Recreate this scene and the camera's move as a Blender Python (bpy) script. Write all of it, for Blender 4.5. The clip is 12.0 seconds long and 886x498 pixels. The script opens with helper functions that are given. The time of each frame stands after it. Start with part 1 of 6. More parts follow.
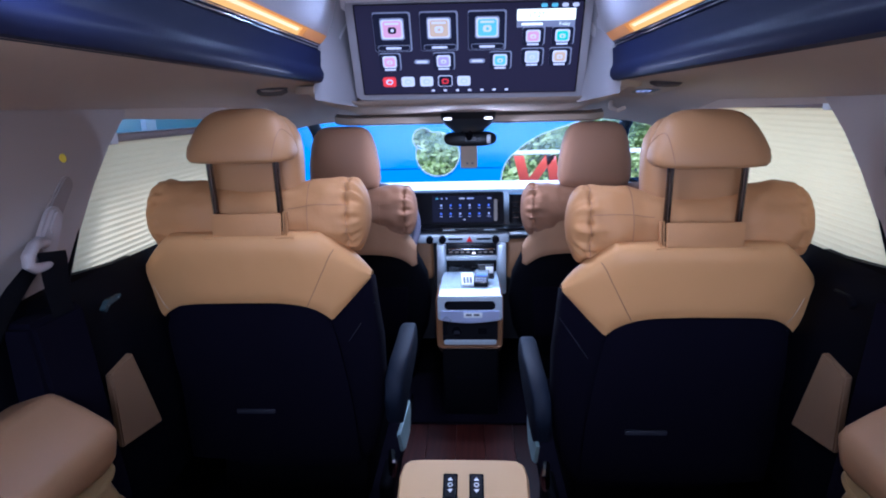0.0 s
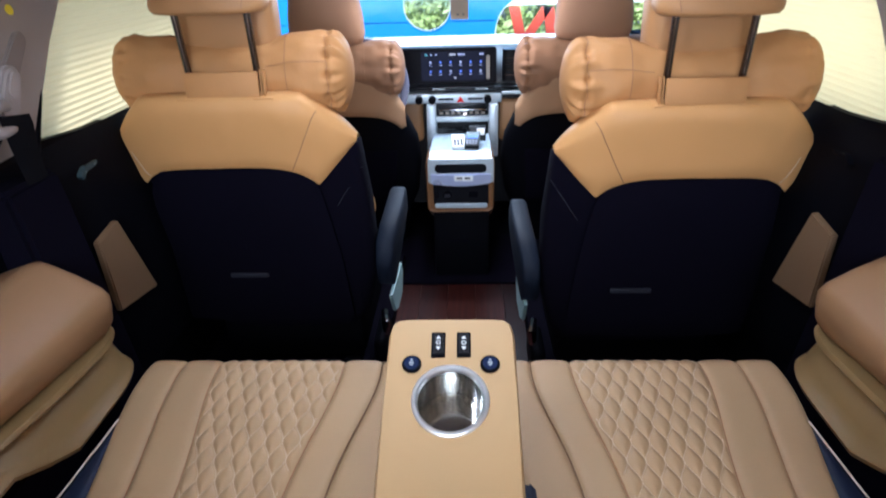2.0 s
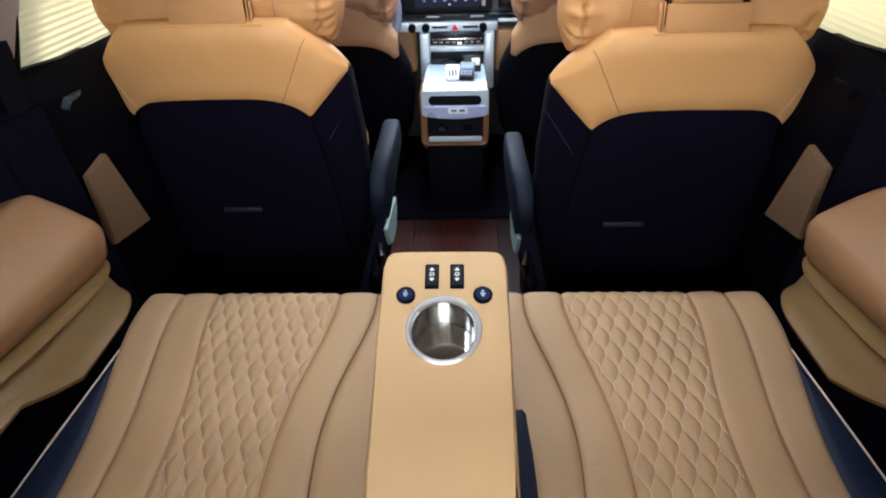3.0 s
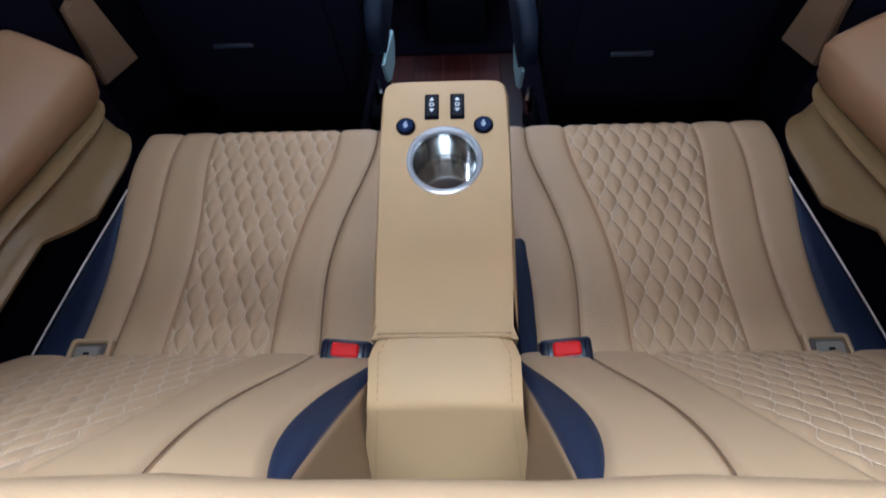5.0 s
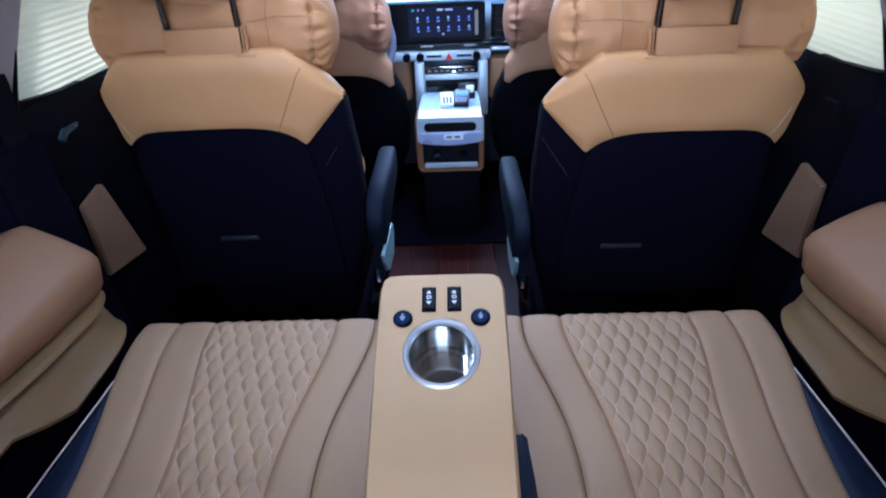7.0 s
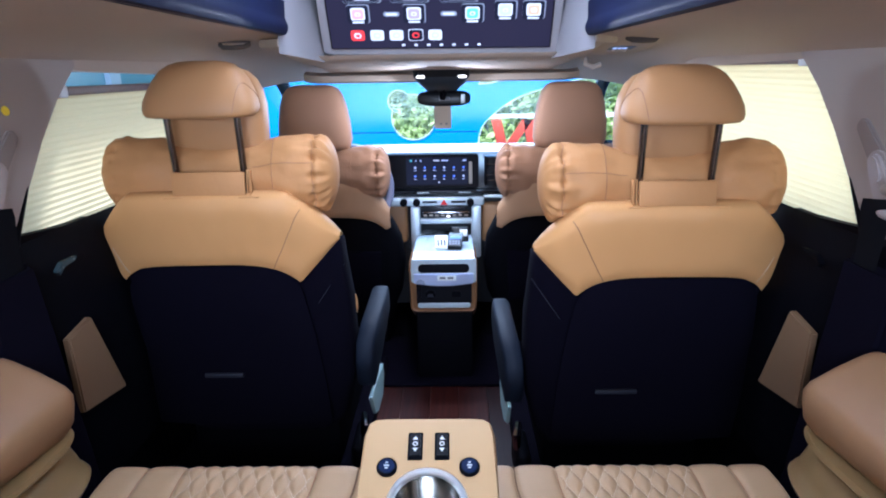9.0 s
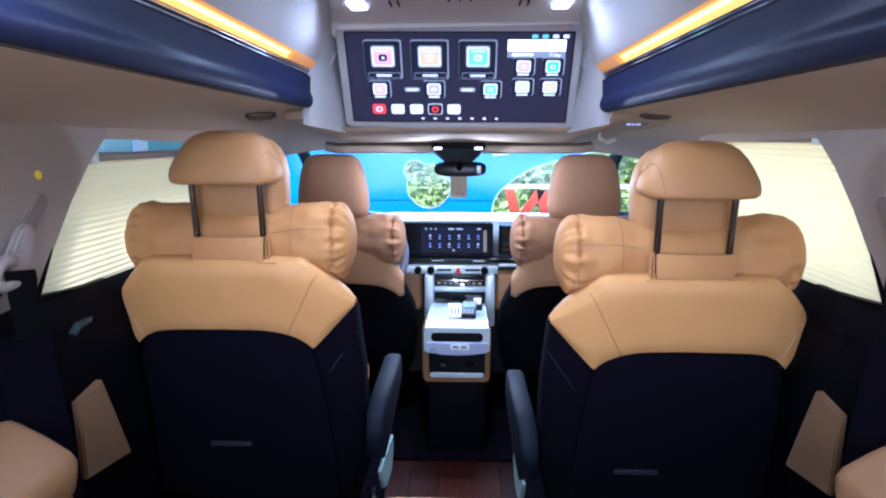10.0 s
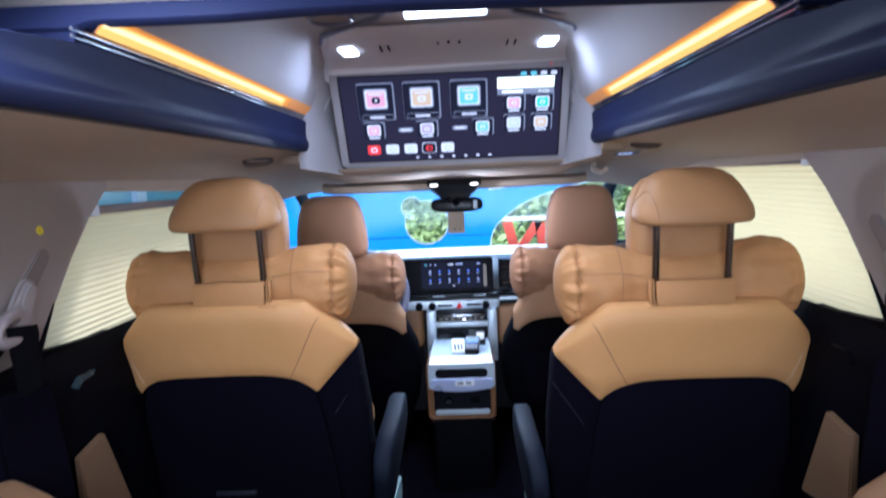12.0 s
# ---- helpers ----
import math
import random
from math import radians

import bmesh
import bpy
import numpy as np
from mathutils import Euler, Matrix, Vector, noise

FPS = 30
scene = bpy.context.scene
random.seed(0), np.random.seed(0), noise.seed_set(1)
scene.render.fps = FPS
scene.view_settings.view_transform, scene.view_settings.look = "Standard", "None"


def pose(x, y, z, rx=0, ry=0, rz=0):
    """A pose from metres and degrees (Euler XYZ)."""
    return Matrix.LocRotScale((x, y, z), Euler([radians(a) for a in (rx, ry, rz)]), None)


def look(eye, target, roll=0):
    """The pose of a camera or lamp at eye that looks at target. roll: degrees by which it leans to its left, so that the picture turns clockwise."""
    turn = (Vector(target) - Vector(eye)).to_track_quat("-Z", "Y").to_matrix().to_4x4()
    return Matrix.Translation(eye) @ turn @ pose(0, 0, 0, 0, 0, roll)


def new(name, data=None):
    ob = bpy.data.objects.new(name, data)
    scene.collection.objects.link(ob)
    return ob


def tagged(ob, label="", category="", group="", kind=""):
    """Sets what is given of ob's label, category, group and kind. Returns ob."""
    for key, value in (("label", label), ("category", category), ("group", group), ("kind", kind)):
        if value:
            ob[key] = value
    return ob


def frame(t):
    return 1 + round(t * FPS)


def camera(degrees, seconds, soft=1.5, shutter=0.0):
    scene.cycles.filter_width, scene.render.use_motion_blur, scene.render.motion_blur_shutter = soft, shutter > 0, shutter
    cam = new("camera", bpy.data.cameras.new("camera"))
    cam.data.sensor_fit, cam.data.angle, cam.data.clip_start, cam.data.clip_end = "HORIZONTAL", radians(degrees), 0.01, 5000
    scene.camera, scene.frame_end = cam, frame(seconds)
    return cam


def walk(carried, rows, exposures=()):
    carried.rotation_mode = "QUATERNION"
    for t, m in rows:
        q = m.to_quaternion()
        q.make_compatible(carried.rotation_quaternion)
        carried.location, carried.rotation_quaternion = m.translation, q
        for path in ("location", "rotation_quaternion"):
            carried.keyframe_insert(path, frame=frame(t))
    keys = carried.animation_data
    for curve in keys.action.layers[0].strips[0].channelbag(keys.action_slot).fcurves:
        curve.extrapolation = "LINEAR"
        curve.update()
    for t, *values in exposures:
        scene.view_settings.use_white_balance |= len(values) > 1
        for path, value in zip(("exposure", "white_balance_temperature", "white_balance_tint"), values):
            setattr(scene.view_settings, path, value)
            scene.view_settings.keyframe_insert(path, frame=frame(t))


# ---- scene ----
cam = camera(74.5, 12.0, soft=1.95, shutter=0.5)
PATH = [
    (0, (0.017, 0.021, 1.131), (-0.088, 1.96, 0.653), -1.3),
    (0.5, (0.024, 0.045, 1.14), (-0.089, 1.974, 0.624), -1.6),
    (1, (0.024, 0.048, 1.139), (-0.086, 1.948, 0.525), -1.7),
    (1.5, (0.023, 0.048, 1.129), (-0.08, 1.896, 0.372), -1.8),
    (2, (0.025, 0.046, 1.121), (-0.061, 1.823, 0.207), -1.8),
    (2.5, (0.026, 0.046, 1.118), (-0.051, 1.761, 0.092), -1.8),
    (3, (0.027, 0.043, 1.117), (-0.043, 1.709, 0.013), -1.7),
    (3.2, (0.026, 0.043, 1.113), (-0.045, 1.69, -0.018), -1.8),
    (4.8, (0.03, 0.023, 1.106), (-0.051, 1.378, -0.363), -3.5),
    (5, (0.03, 0.023, 1.105), (-0.056, 1.347, -0.391), -3.6),
    (5.5, (0.031, 0.019, 1.102), (-0.053, 1.261, -0.464), -4.0),
    (6, (0.031, 0.023, 1.103), (-0.029, 1.397, -0.349), -2.8),
    (6.5, (0.03, 0.029, 1.104), (-0.033, 1.64, -0.08), -2.5),
    (7, (0.03, 0.042, 1.109), (-0.034, 1.759, 0.085), -2.6),
    (7.5, (0.029, 0.044, 1.109), (-0.002, 1.841, 0.232), -1.3),
    (7.7, (0.028, 0.043, 1.108), (-0.008, 1.883, 0.326), -1.2),
    (9.3, (0.036, 0.046, 1.108), (0.002, 1.971, 0.564), -0.9),
    (9.5, (0.029, 0.048, 1.106), (-0.008, 1.986, 0.613), -0.9),
    (10, (0.026, 0.047, 1.112), (-0.048, 2.012, 0.7465), -0.0),
    (10.5, (0.027, 0.046, 1.116), (-0.017, 2.027, 0.840), -0.8),
    (11, (0.028, 0.046, 1.113), (-0.003, 2.042, 0.992), -1.9),
    (11.5, (0.027, 0.045, 1.115), (-0.02, 2.042, 1.029), -2.4),
    (12, (0.028, 0.041, 1.116), (-0.044, 2.025, 0.869), -2.6),
]
walk(cam, [(t, look(eye, target, roll)) for t, eye, target, roll in PATH], [
    (0, 0.67, 4500, 21), (0.5, 0.92, 4450, 23), (1.5, 1.04, 4850, 12), (2.5, 1.3, 5500, 7), (3.2, 1.25, 5650, 6),
    (4.8, 0.88, 4750, 5), (5, 0.82, 4700, 7), (5.5, 0.82, 4420, 6), (6, 0.74, 4450, 12), (6.5, 0.86, 4250, 13),
    (7.5, 1.04, 4330, 11), (9.5, 1.33, 4850, 11), (10.5, 1.28, 4700, 12), (11.5, 1.15, 4750, 11), (12, 0.98, 4880, 11)])

# ---- light ----
world = bpy.data.worlds.new("sky_world")
scene.world = world
world.use_nodes = True
wn, wl = world.node_tree.nodes, world.node_tree.links
sky = wn.new("ShaderNodeTexSky")
sky.sky_type = "NISHITA"
sky.sun_disc = False
sky.sun_elevation = radians(50)
sky.sun_rotation = radians(200)
wl.new(sky.outputs[0], wn["Background"].inputs[0])
wn["Background"].inputs[1].default_value = 0.15

sun_data = bpy.data.lights.new("sun", "SUN")
sun_data.energy, sun_data.angle, sun_data.color = 5.0, radians(12), (1.0, 0.95, 0.87)
sun = new("sun", sun_data)
sun.matrix_world = look((0, 0, 0), (math.sin(radians(200)) * -1, math.cos(radians(200)) * -1, -math.tan(radians(50))))


def area_lamp(name, eye, target, sx, sy, power, col, spread=180):
    d = bpy.data.lights.new(name, "AREA")
    d.shape, d.size, d.size_y, d.energy, d.color = "RECTANGLE", sx, sy, power, col
    o = new(name, d)
    o.matrix_world = look(eye, target)
    d.spread = radians(spread)
    return o


# daylight through the open tailgate, the three roof lamps and an added fill over the third row
area_lamp("tailgate_daylight", (0, -0.70, 1.12), (0, 1.3, 0.84), 0.9, 0.34, 3.5, (0.97, 0.98, 1.0), 120)
area_lamp("tailgate_sky", (0, -0.42, 1.27), (0, 0.16, 0.78), 1.0, 0.14, 1.7, (1.0, 0.97, 0.90), 90)
# added fill without a fitting, brightens the top roll and bench back
area_lamp("bench_fill_light", (0, 0.0, 1.290), (0, 0.06, 0.0), 1.1, 0.08, 4.0, (1.0, 0.97, 0.88), 62)
area_lamp("rear_roof_lamp_light", (-0.346, 0.474, 1.292), (-0.05, 1.25, 0.85), 0.16, 0.08, 1.45, (1.0, 0.97, 0.92), 110)
for s, power in ((-1, 0.40), (1, 1.25)):
    area_lamp("window_daylight", (s * 0.885, 1.55, 0.97), (0, 1.55, 0.93), 0.85, 0.34, power, (1.0, 0.92, 0.78))
area_lamp("windscreen_daylight", (0, 2.9, 1.36), (0, 2.25, 0.55), 1.2, 0.45, 18.0, (0.82, 0.93, 1.0))
area_lamp("roof_lamp_light", (0.012, 1.17, 1.411), (0.012, 1.15, 0), 0.15, 0.03, 1.6, (0.96, 0.97, 1.0))
area_lamp("spot_lamp_light_l", (-0.222, 1.40, 1.400), (-0.26, 1.15, 0.5), 0.04, 0.04, 0.42, (0.86, 0.91, 1.0))
area_lamp("spot_lamp_light_r", (0.237, 1.40, 1.400), (0.27, 1.15, 0.5), 0.04, 0.04, 0.42, (0.86, 0.91, 1.0))

for s in (-1, 1):
    area_lamp("map_lamp_light", (s * 0.07, 2.06, 1.072), (s * 0.30, 1.75, 0.6), 0.035, 0.02, 1.5, (1.0, 0.92, 0.84))


# ---- materials ----
def base_mat(name, col, rough=0.5, metal=0.0, spec=0.5):
    m = bpy.data.materials.new(name)
    m.use_nodes = True
    b = m.node_tree.nodes["Principled BSDF"]
    b.inputs["Base Color"].default_value = (*col, 1)
    b.inputs["Roughness"].default_value = rough
    b.inputs["Metallic"].default_value = metal
    b.inputs["Specular IOR Level"].default_value = spec
    return m, m.node_tree.nodes, m.node_tree.links, b


def surf(name, col, rough=0.5, metal=0.0, var=0.12, vscale=9.0, grain=500.0, bump=0.08, dist=0.001, kind="noise", rvar=0.1, spec=0.5):
    """A material with mottling at one scale and a grain in relief at another."""
    m, n, l, b = base_mat(name, col, rough, metal, spec)
    tc = n.new("ShaderNodeTexCoord")
    big = n.new("ShaderNodeTexNoise")
    big.inputs["Scale"].default_value = vscale
    big.inputs["Detail"].default_value = 5
    l.new(tc.outputs["Object"], big.inputs["Vector"])
    ramp = n.new("ShaderNodeMix")
    ramp.data_type = "RGBA"
    ramp.inputs["A"].default_value = (*[c * (1 - var) for c in col], 1)
    ramp.inputs["B"].default_value = (*[min(1, c * (1 + var)) for c in col], 1)
    l.new(big.outputs["Fac"], ramp.inputs["Factor"])
    l.new(ramp.outputs["Result"], b.inputs["Base Color"])
    rr = n.new("ShaderNodeMapRange")
    rr.inputs["To Min"].default_value = max(0.02, rough - rvar)
    rr.inputs["To Max"].default_value = min(1, rough + rvar)
    l.new(big.outputs["Fac"], rr.inputs["Value"])
    l.new(rr.outputs["Result"], b.inputs["Roughness"])
    if kind == "noise":
        g = n.new("ShaderNodeTexNoise")
        g.inputs["Detail"].default_value = 3
        out = g.outputs["Fac"]
    else:
        g = n.new("ShaderNodeTexVoronoi")
        out = g.outputs["Distance"]
    g.inputs["Scale"].default_value = grain
    l.new(tc.outputs["Object"], g.inputs["Vector"])
    bp = n.new("ShaderNodeBump")
    bp.inputs["Strength"].default_value = bump
    bp.inputs["Distance"].default_value = dist
    l.new(out, bp.inputs["Height"])
    l.new(bp.outputs["Normal"], b.inputs["Normal"])
    return m


def ribbed_liner():
    m = surf("ribbed_headliner", (0.58, 0.51, 0.44), 0.9, var=0.05, vscale=4, grain=1500, bump=0.2, spec=0.15)
    n, l = m.node_tree.nodes, m.node_tree.links
    tc = n.new("ShaderNodeTexCoord")
    wv = n.new("ShaderNodeTexWave")
    wv.inputs["Scale"].default_value = 52
    wv.inputs["Distortion"].default_value = 0.6
    l.new(tc.outputs["Object"], wv.inputs["Vector"])
    bp = n.new("ShaderNodeBump")
    bp.inputs["Strength"].default_value = 0.035
    bp.inputs["Distance"].default_value = 0.0012
    l.new(wv.outputs["Fac"], bp.inputs["Height"])
    b = n["Principled BSDF"]
    l.new(b.inputs["Normal"].links[0].from_socket, bp.inputs["Normal"])
    l.new(bp.outputs["Normal"], b.inputs["Normal"])
    return m


def glow(name, col, strength):
    m = bpy.data.materials.new(name)
    m.use_nodes = True
    n, l = m.node_tree.nodes, m.node_tree.links
    b = n["Principled BSDF"]
    b.inputs["Base Color"].default_value = (*[c * 0.5 for c in col], 1)
    b.inputs["Emission Color"].default_value = (*col, 1)
    b.inputs["Emission Strength"].default_value = strength
    b.inputs["Roughness"].default_value = 0.6
    b.inputs["Specular IOR Level"].default_value = 0.1
    return m


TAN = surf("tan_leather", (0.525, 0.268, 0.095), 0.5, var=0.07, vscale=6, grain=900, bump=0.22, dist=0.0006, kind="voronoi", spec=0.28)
# darker tone of tan_leather, used on the head restraints
TAN_DARKER = surf("darker_tan_leather", (0.36, 0.18, 0.070), 0.5, var=0.07, vscale=6, grain=900, bump=0.22, dist=0.0006, kind="voronoi", spec=0.28)
BROWN = surf("brown_leather", (0.37, 0.205, 0.125), 0.58, var=0.07, vscale=6, grain=900, bump=0.22, dist=0.0006, kind="voronoi", spec=0.22)
FRONT_ROLL = surf("brown_soft_leather", (0.25, 0.130, 0.072), 0.62, var=0.10, vscale=14, grain=60, bump=0.25, dist=0.004, spec=0.2)
FRONT_TAN = surf("front_tan_leather", (0.36, 0.205, 0.110), 0.58, var=0.07, vscale=6, grain=900, bump=0.22, dist=0.0006, kind="voronoi", spec=0.22)
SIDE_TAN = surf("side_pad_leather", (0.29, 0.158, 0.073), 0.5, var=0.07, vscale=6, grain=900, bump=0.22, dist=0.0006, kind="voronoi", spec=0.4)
TAN_SOFT = surf("tan_soft_leather", (0.43, 0.208, 0.074), 0.62, var=0.10, vscale=14, grain=60, bump=0.25, dist=0.004, spec=0.25)
SAND = surf("sand_leather", (0.375, 0.246, 0.135), 0.55, var=0.06, vscale=6, grain=900, bump=0.22, dist=0.0006, kind="voronoi", spec=0.28)
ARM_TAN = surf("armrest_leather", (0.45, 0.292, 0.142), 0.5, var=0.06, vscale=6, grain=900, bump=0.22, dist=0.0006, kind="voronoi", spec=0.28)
BASE_STEEL = surf("cup_base_steel", (0.62, 0.62, 0.60), 0.12, 1.0, var=0.08, vscale=30, grain=300, bump=0.03, rvar=0.05)
NAVY = surf("navy_leather", (0.007, 0.012, 0.032), 0.6, var=0.15, vscale=8, grain=900, bump=0.2, dist=0.0006, kind="voronoi", spec=0.3)
ARM_NAVY = surf("dull_navy_leather", (0.0055, 0.0085, 0.018), 0.65, var=0.15, vscale=8, grain=900, bump=0.2, dist=0.0006, kind="voronoi", spec=0.2)
NAVY_TRIM = surf("navy_gloss_trim", (0.0118, 0.0140, 0.040), 0.6, var=0.12, vscale=5, grain=400, bump=0.03, spec=0.03)
BLACK_CLOTH = surf("black_cloth", (0.0031, 0.0024, 0.0064), 0.95, var=0.2, vscale=20, grain=1200, bump=0.3, spec=0.05)
BLACK_PLASTIC = surf("black_plastic", (0.0020, 0.0020, 0.0036), 0.6, var=0.2, vscale=15, grain=900, bump=0.15, spec=0.06)
PIANO = surf("gloss_black", (0.005, 0.005, 0.007), 0.3, var=0.2, grain=200, bump=0.01, spec=0.25)
SCREEN_BLACK = surf("screen_black", (0.004, 0.003, 0.005), 0.5, var=0.1, grain=200, bump=0.01, spec=0.08)
LINER = surf("headliner_fabric", (0.43, 0.350, 0.285), 0.9, var=0.05, vscale=4, grain=1500, bump=0.25, spec=0.15)
LINER_PALE = surf("pale_roof_lining", (0.36, 0.333, 0.335), 0.8, var=0.05, vscale=4, grain=1500, bump=0.2, spec=0.2)
SURROUND = surf("screen_surround_plastic", (0.25, 0.228, 0.235), 0.6, var=0.04, vscale=6, grain=900, bump=0.1, spec=0.25)
PANEL_PALE = surf("pale_panel_plastic", (0.50, 0.462, 0.465), 0.7, var=0.04, vscale=5, grain=1200, bump=0.12, spec=0.2)
PILLAR = surf("pillar_plastic", (0.34, 0.28, 0.245), 0.6, var=0.05, vscale=5, grain=1000, bump=0.12, spec=0.3)
TRACK_GREY = surf("track_plastic", (0.24, 0.195, 0.175), 0.55, var=0.05, vscale=6, grain=1000, bump=0.1, spec=0.3)
# dark tone that stands in for the shade inside small hollows
RECESS_SHADE = surf("recess_shade", (0.10, 0.08, 0.068), 0.7, var=0.05, vscale=5, grain=1000, bump=0.1, spec=0.2)
IVORY = surf("ivory_plastic", (0.34, 0.29, 0.275), 0.4, var=0.04, vscale=8, grain=700, bump=0.05)
BEIGE_SHELL = surf("beige_shell_plastic", (0.205, 0.126, 0.046), 0.5, var=0.06, vscale=6, grain=900, bump=0.15)
DOOR_BEIGE = surf("door_beige_plastic", (0.185, 0.110, 0.060), 0.6, var=0.06, vscale=6, grain=900, bump=0.15, spec=0.2)
LATCH_GLINT = surf("latch_glint", (0.05, 0.075, 0.085), 0.25, 0.3, var=0.2, vscale=60, grain=300, bump=0.05)
STRIP_GREY = surf("charcoal_plastic", (0.018, 0.018, 0.026), 0.4, var=0.1, grain=500, bump=0.05)
BUTTON_GLINT = surf("button_blue_glint", (0.010, 0.018, 0.055), 0.22, var=0.1, grain=300, bump=0.02)
RIM_STEEL = surf("satin_rim_steel", (0.80, 0.81, 0.84), 0.3, 0.85, var=0.04, grain=300, bump=0.02, rvar=0.04)
RAIL_GREY = surf("slate_grey_plastic", (0.13, 0.13, 0.19), 0.4, var=0.08, grain=500, bump=0.04)
CHROME = surf("chrome", (0.62, 0.62, 0.64), 0.12, 1.0, var=0.05, grain=200, bump=0.01, rvar=0.04)
DARK_CHROME = surf("dark_chrome", (0.16, 0.14, 0.14), 0.16, 1.0, var=0.05, grain=200, bump=0.01, rvar=0.04)
SILVER = surf("satin_silver", (0.50, 0.56, 0.61), 0.36, 0.35, var=0.05, grain=600, bump=0.03)
BAND_SHEEN = surf("silver_blue_sheen", (0.52, 0.57, 0.78), 0.3, 0.5, var=0.05, grain=400, bump=0.03)
GREY_SHIELD = surf("grey_seat_shield", (0.36, 0.50, 0.51), 0.45, var=0.05, grain=700, bump=0.06)
RED = surf("red_plastic", (0.55, 0.010, 0.008), 0.55, var=0.08, grain=600, bump=0.04, spec=0.2)
THREAD = surf("cream_thread", (0.52, 0.40, 0.285), 0.8, var=0.1, grain=900, bump=0.1)
CREASE = surf("leather_crease", (0.25, 0.115, 0.05), 0.7, var=0.1, grain=900, bump=0.1)
DARK_THREAD = surf("brown_thread", (0.15, 0.08, 0.04), 0.8, var=0.1, grain=900, bump=0.1)
CREAM_PIPE = surf("cream_piping", (0.62, 0.52, 0.44), 0.5, var=0.05, grain=900, bump=0.05)
WEBBING = surf("black_webbing", (0.0025, 0.0025, 0.004), 0.9, var=0.1, grain=1400, bump=0.3, spec=0.1)
YELLOW = surf("yellow_sticker", (0.85, 0.66, 0.02), 0.5, var=0.05, grain=500, bump=0.02)
PAPER = surf("paper_tag", (0.36, 0.29, 0.22), 0.8, var=0.05, grain=500, bump=0.05)
INK = surf("grey_print", (0.12, 0.12, 0.13), 0.8, var=0.05, grain=500, bump=0.02)
WHITE_PLASTIC = surf("white_plastic", (0.78, 0.79, 0.80), 0.4, var=0.03, grain=500, bump=0.02)
BLUE_VINYL = surf("blue_vinyl", (0.012, 0.17, 0.46), 0.6, var=0.05, vscale=0.8, grain=40, bump=0.03)
RED_SIGN = surf("red_sign_paint", (0.85, 0.10, 0.05), 0.5, var=0.05, vscale=2, grain=60, bump=0.03)
BARK = surf("bark", (0.10, 0.075, 0.05), 0.9, var=0.3, vscale=10, grain=60, bump=0.5, dist=0.02)
ASPHALT = surf("asphalt", (0.055, 0.055, 0.055), 0.9, var=0.25, vscale=0.7, grain=120, bump=0.5, dist=0.005)
TEAL_WALL = surf("teal_cladding", (0.16, 0.42, 0.46), 0.35, var=0.12, vscale=0.6, grain=30, bump=0.03)
DASH = surf("dash_top", (0.016, 0.016, 0.019), 0.55, var=0.1, grain=900, bump=0.2)
DASH_TAN = surf("dash_tan", (0.33, 0.17, 0.07), 0.55, var=0.1, grain=900, bump=0.2)
CONSOLE_TAN = surf("console_tan", (0.21, 0.10, 0.04), 0.5, var=0.1, grain=900, bump=0.2)
DASH_SUNLIT = surf("sunlit_dash_top", (0.66, 0.70, 0.71), 0.5, var=0.08, grain=300, bump=0.05)

NAVY_TRIM.node_tree.nodes["Principled BSDF"].inputs["Coat Weight"].default_value = 0.05
NAVY_TRIM.node_tree.nodes["Principled BSDF"].inputs["Coat Roughness"].default_value = 0.28
LINER_RIB = ribbed_liner()
LED_CORE = glow("led_core", (1.0, 0.72, 0.30), 0.75)
LED_WARM = glow("led_warm", (1.0, 0.50, 0.10), 0.6)
LED_AMBER = glow("led_amber", (1.0, 0.36, 0.05), 0.32)
LAMP_DOT = glow("lamp_dot", (0.95, 0.97, 1.0), 9.0)
LED_DIM = glow("led_dim", (1.0, 0.40, 0.12), 0.17)
LAMP_WHITE = glow("lamp_white", (0.95, 0.97, 1.0), 3.2)
MAP_WHITE = glow("map_lamp_white", (1.0, 0.86, 0.70), 1.6)
SCREEN = glow("screen_ground", (0.022, 0.018, 0.034), 0.45)
TILE = glow("screen_tile", (0.012, 0.012, 0.024), 0.4)
SCREEN_WHITE = glow("screen_white", (0.95, 0.95, 0.72), 0.8)
SCREEN_GREY = glow("screen_grey", (0.33, 0.34, 0.42), 0.22)
ICONS = {k: glow("icon_" + k, c, 0.46) for k, c in dict(
    pink=(0.74, 0.36, 0.44), amber=(0.66, 0.46, 0.28), cyan=(0.20, 0.56, 0.62), red=(0.85, 0.05, 0.05), violet=(0.46, 0.34, 0.72),
    lilac=(0.55, 0.58, 0.85), green=(0.10, 0.62, 0.42), white=(0.70, 0.68, 0.74), blue=(0.16, 0.25, 0.95), dark=(0.01, 0.01, 0.02)).items()}


def leaf_material():
    m, n, l, b = base_mat("leaf", (0.09, 0.19, 0.035), 0.5)
    g = n.new("ShaderNodeNewGeometry")
    r = n.new("ShaderNodeMix")
    r.data_type = "RGBA"
    r.inputs["A"].default_value = (0.34, 0.44, 0.13, 1)
    r.inputs["B"].default_value = (0.62, 0.70, 0.30, 1)
    l.new(g.outputs["Random Per Island"], r.inputs["Factor"])
    l.new(r.outputs["Result"], b.inputs["Base Color"])
    tr = n.new("ShaderNodeBsdfTranslucent")
    l.new(r.outputs["Result"], tr.inputs["Color"])
    mx = n.new("ShaderNodeMixShader")
    mx.inputs[0].default_value = 0.4
    l.new(b.outputs[0], mx.inputs[1])
    l.new(tr.outputs[0], mx.inputs[2])
    l.new(mx.outputs[0], n["Material Output"].inputs["Surface"])
    return m


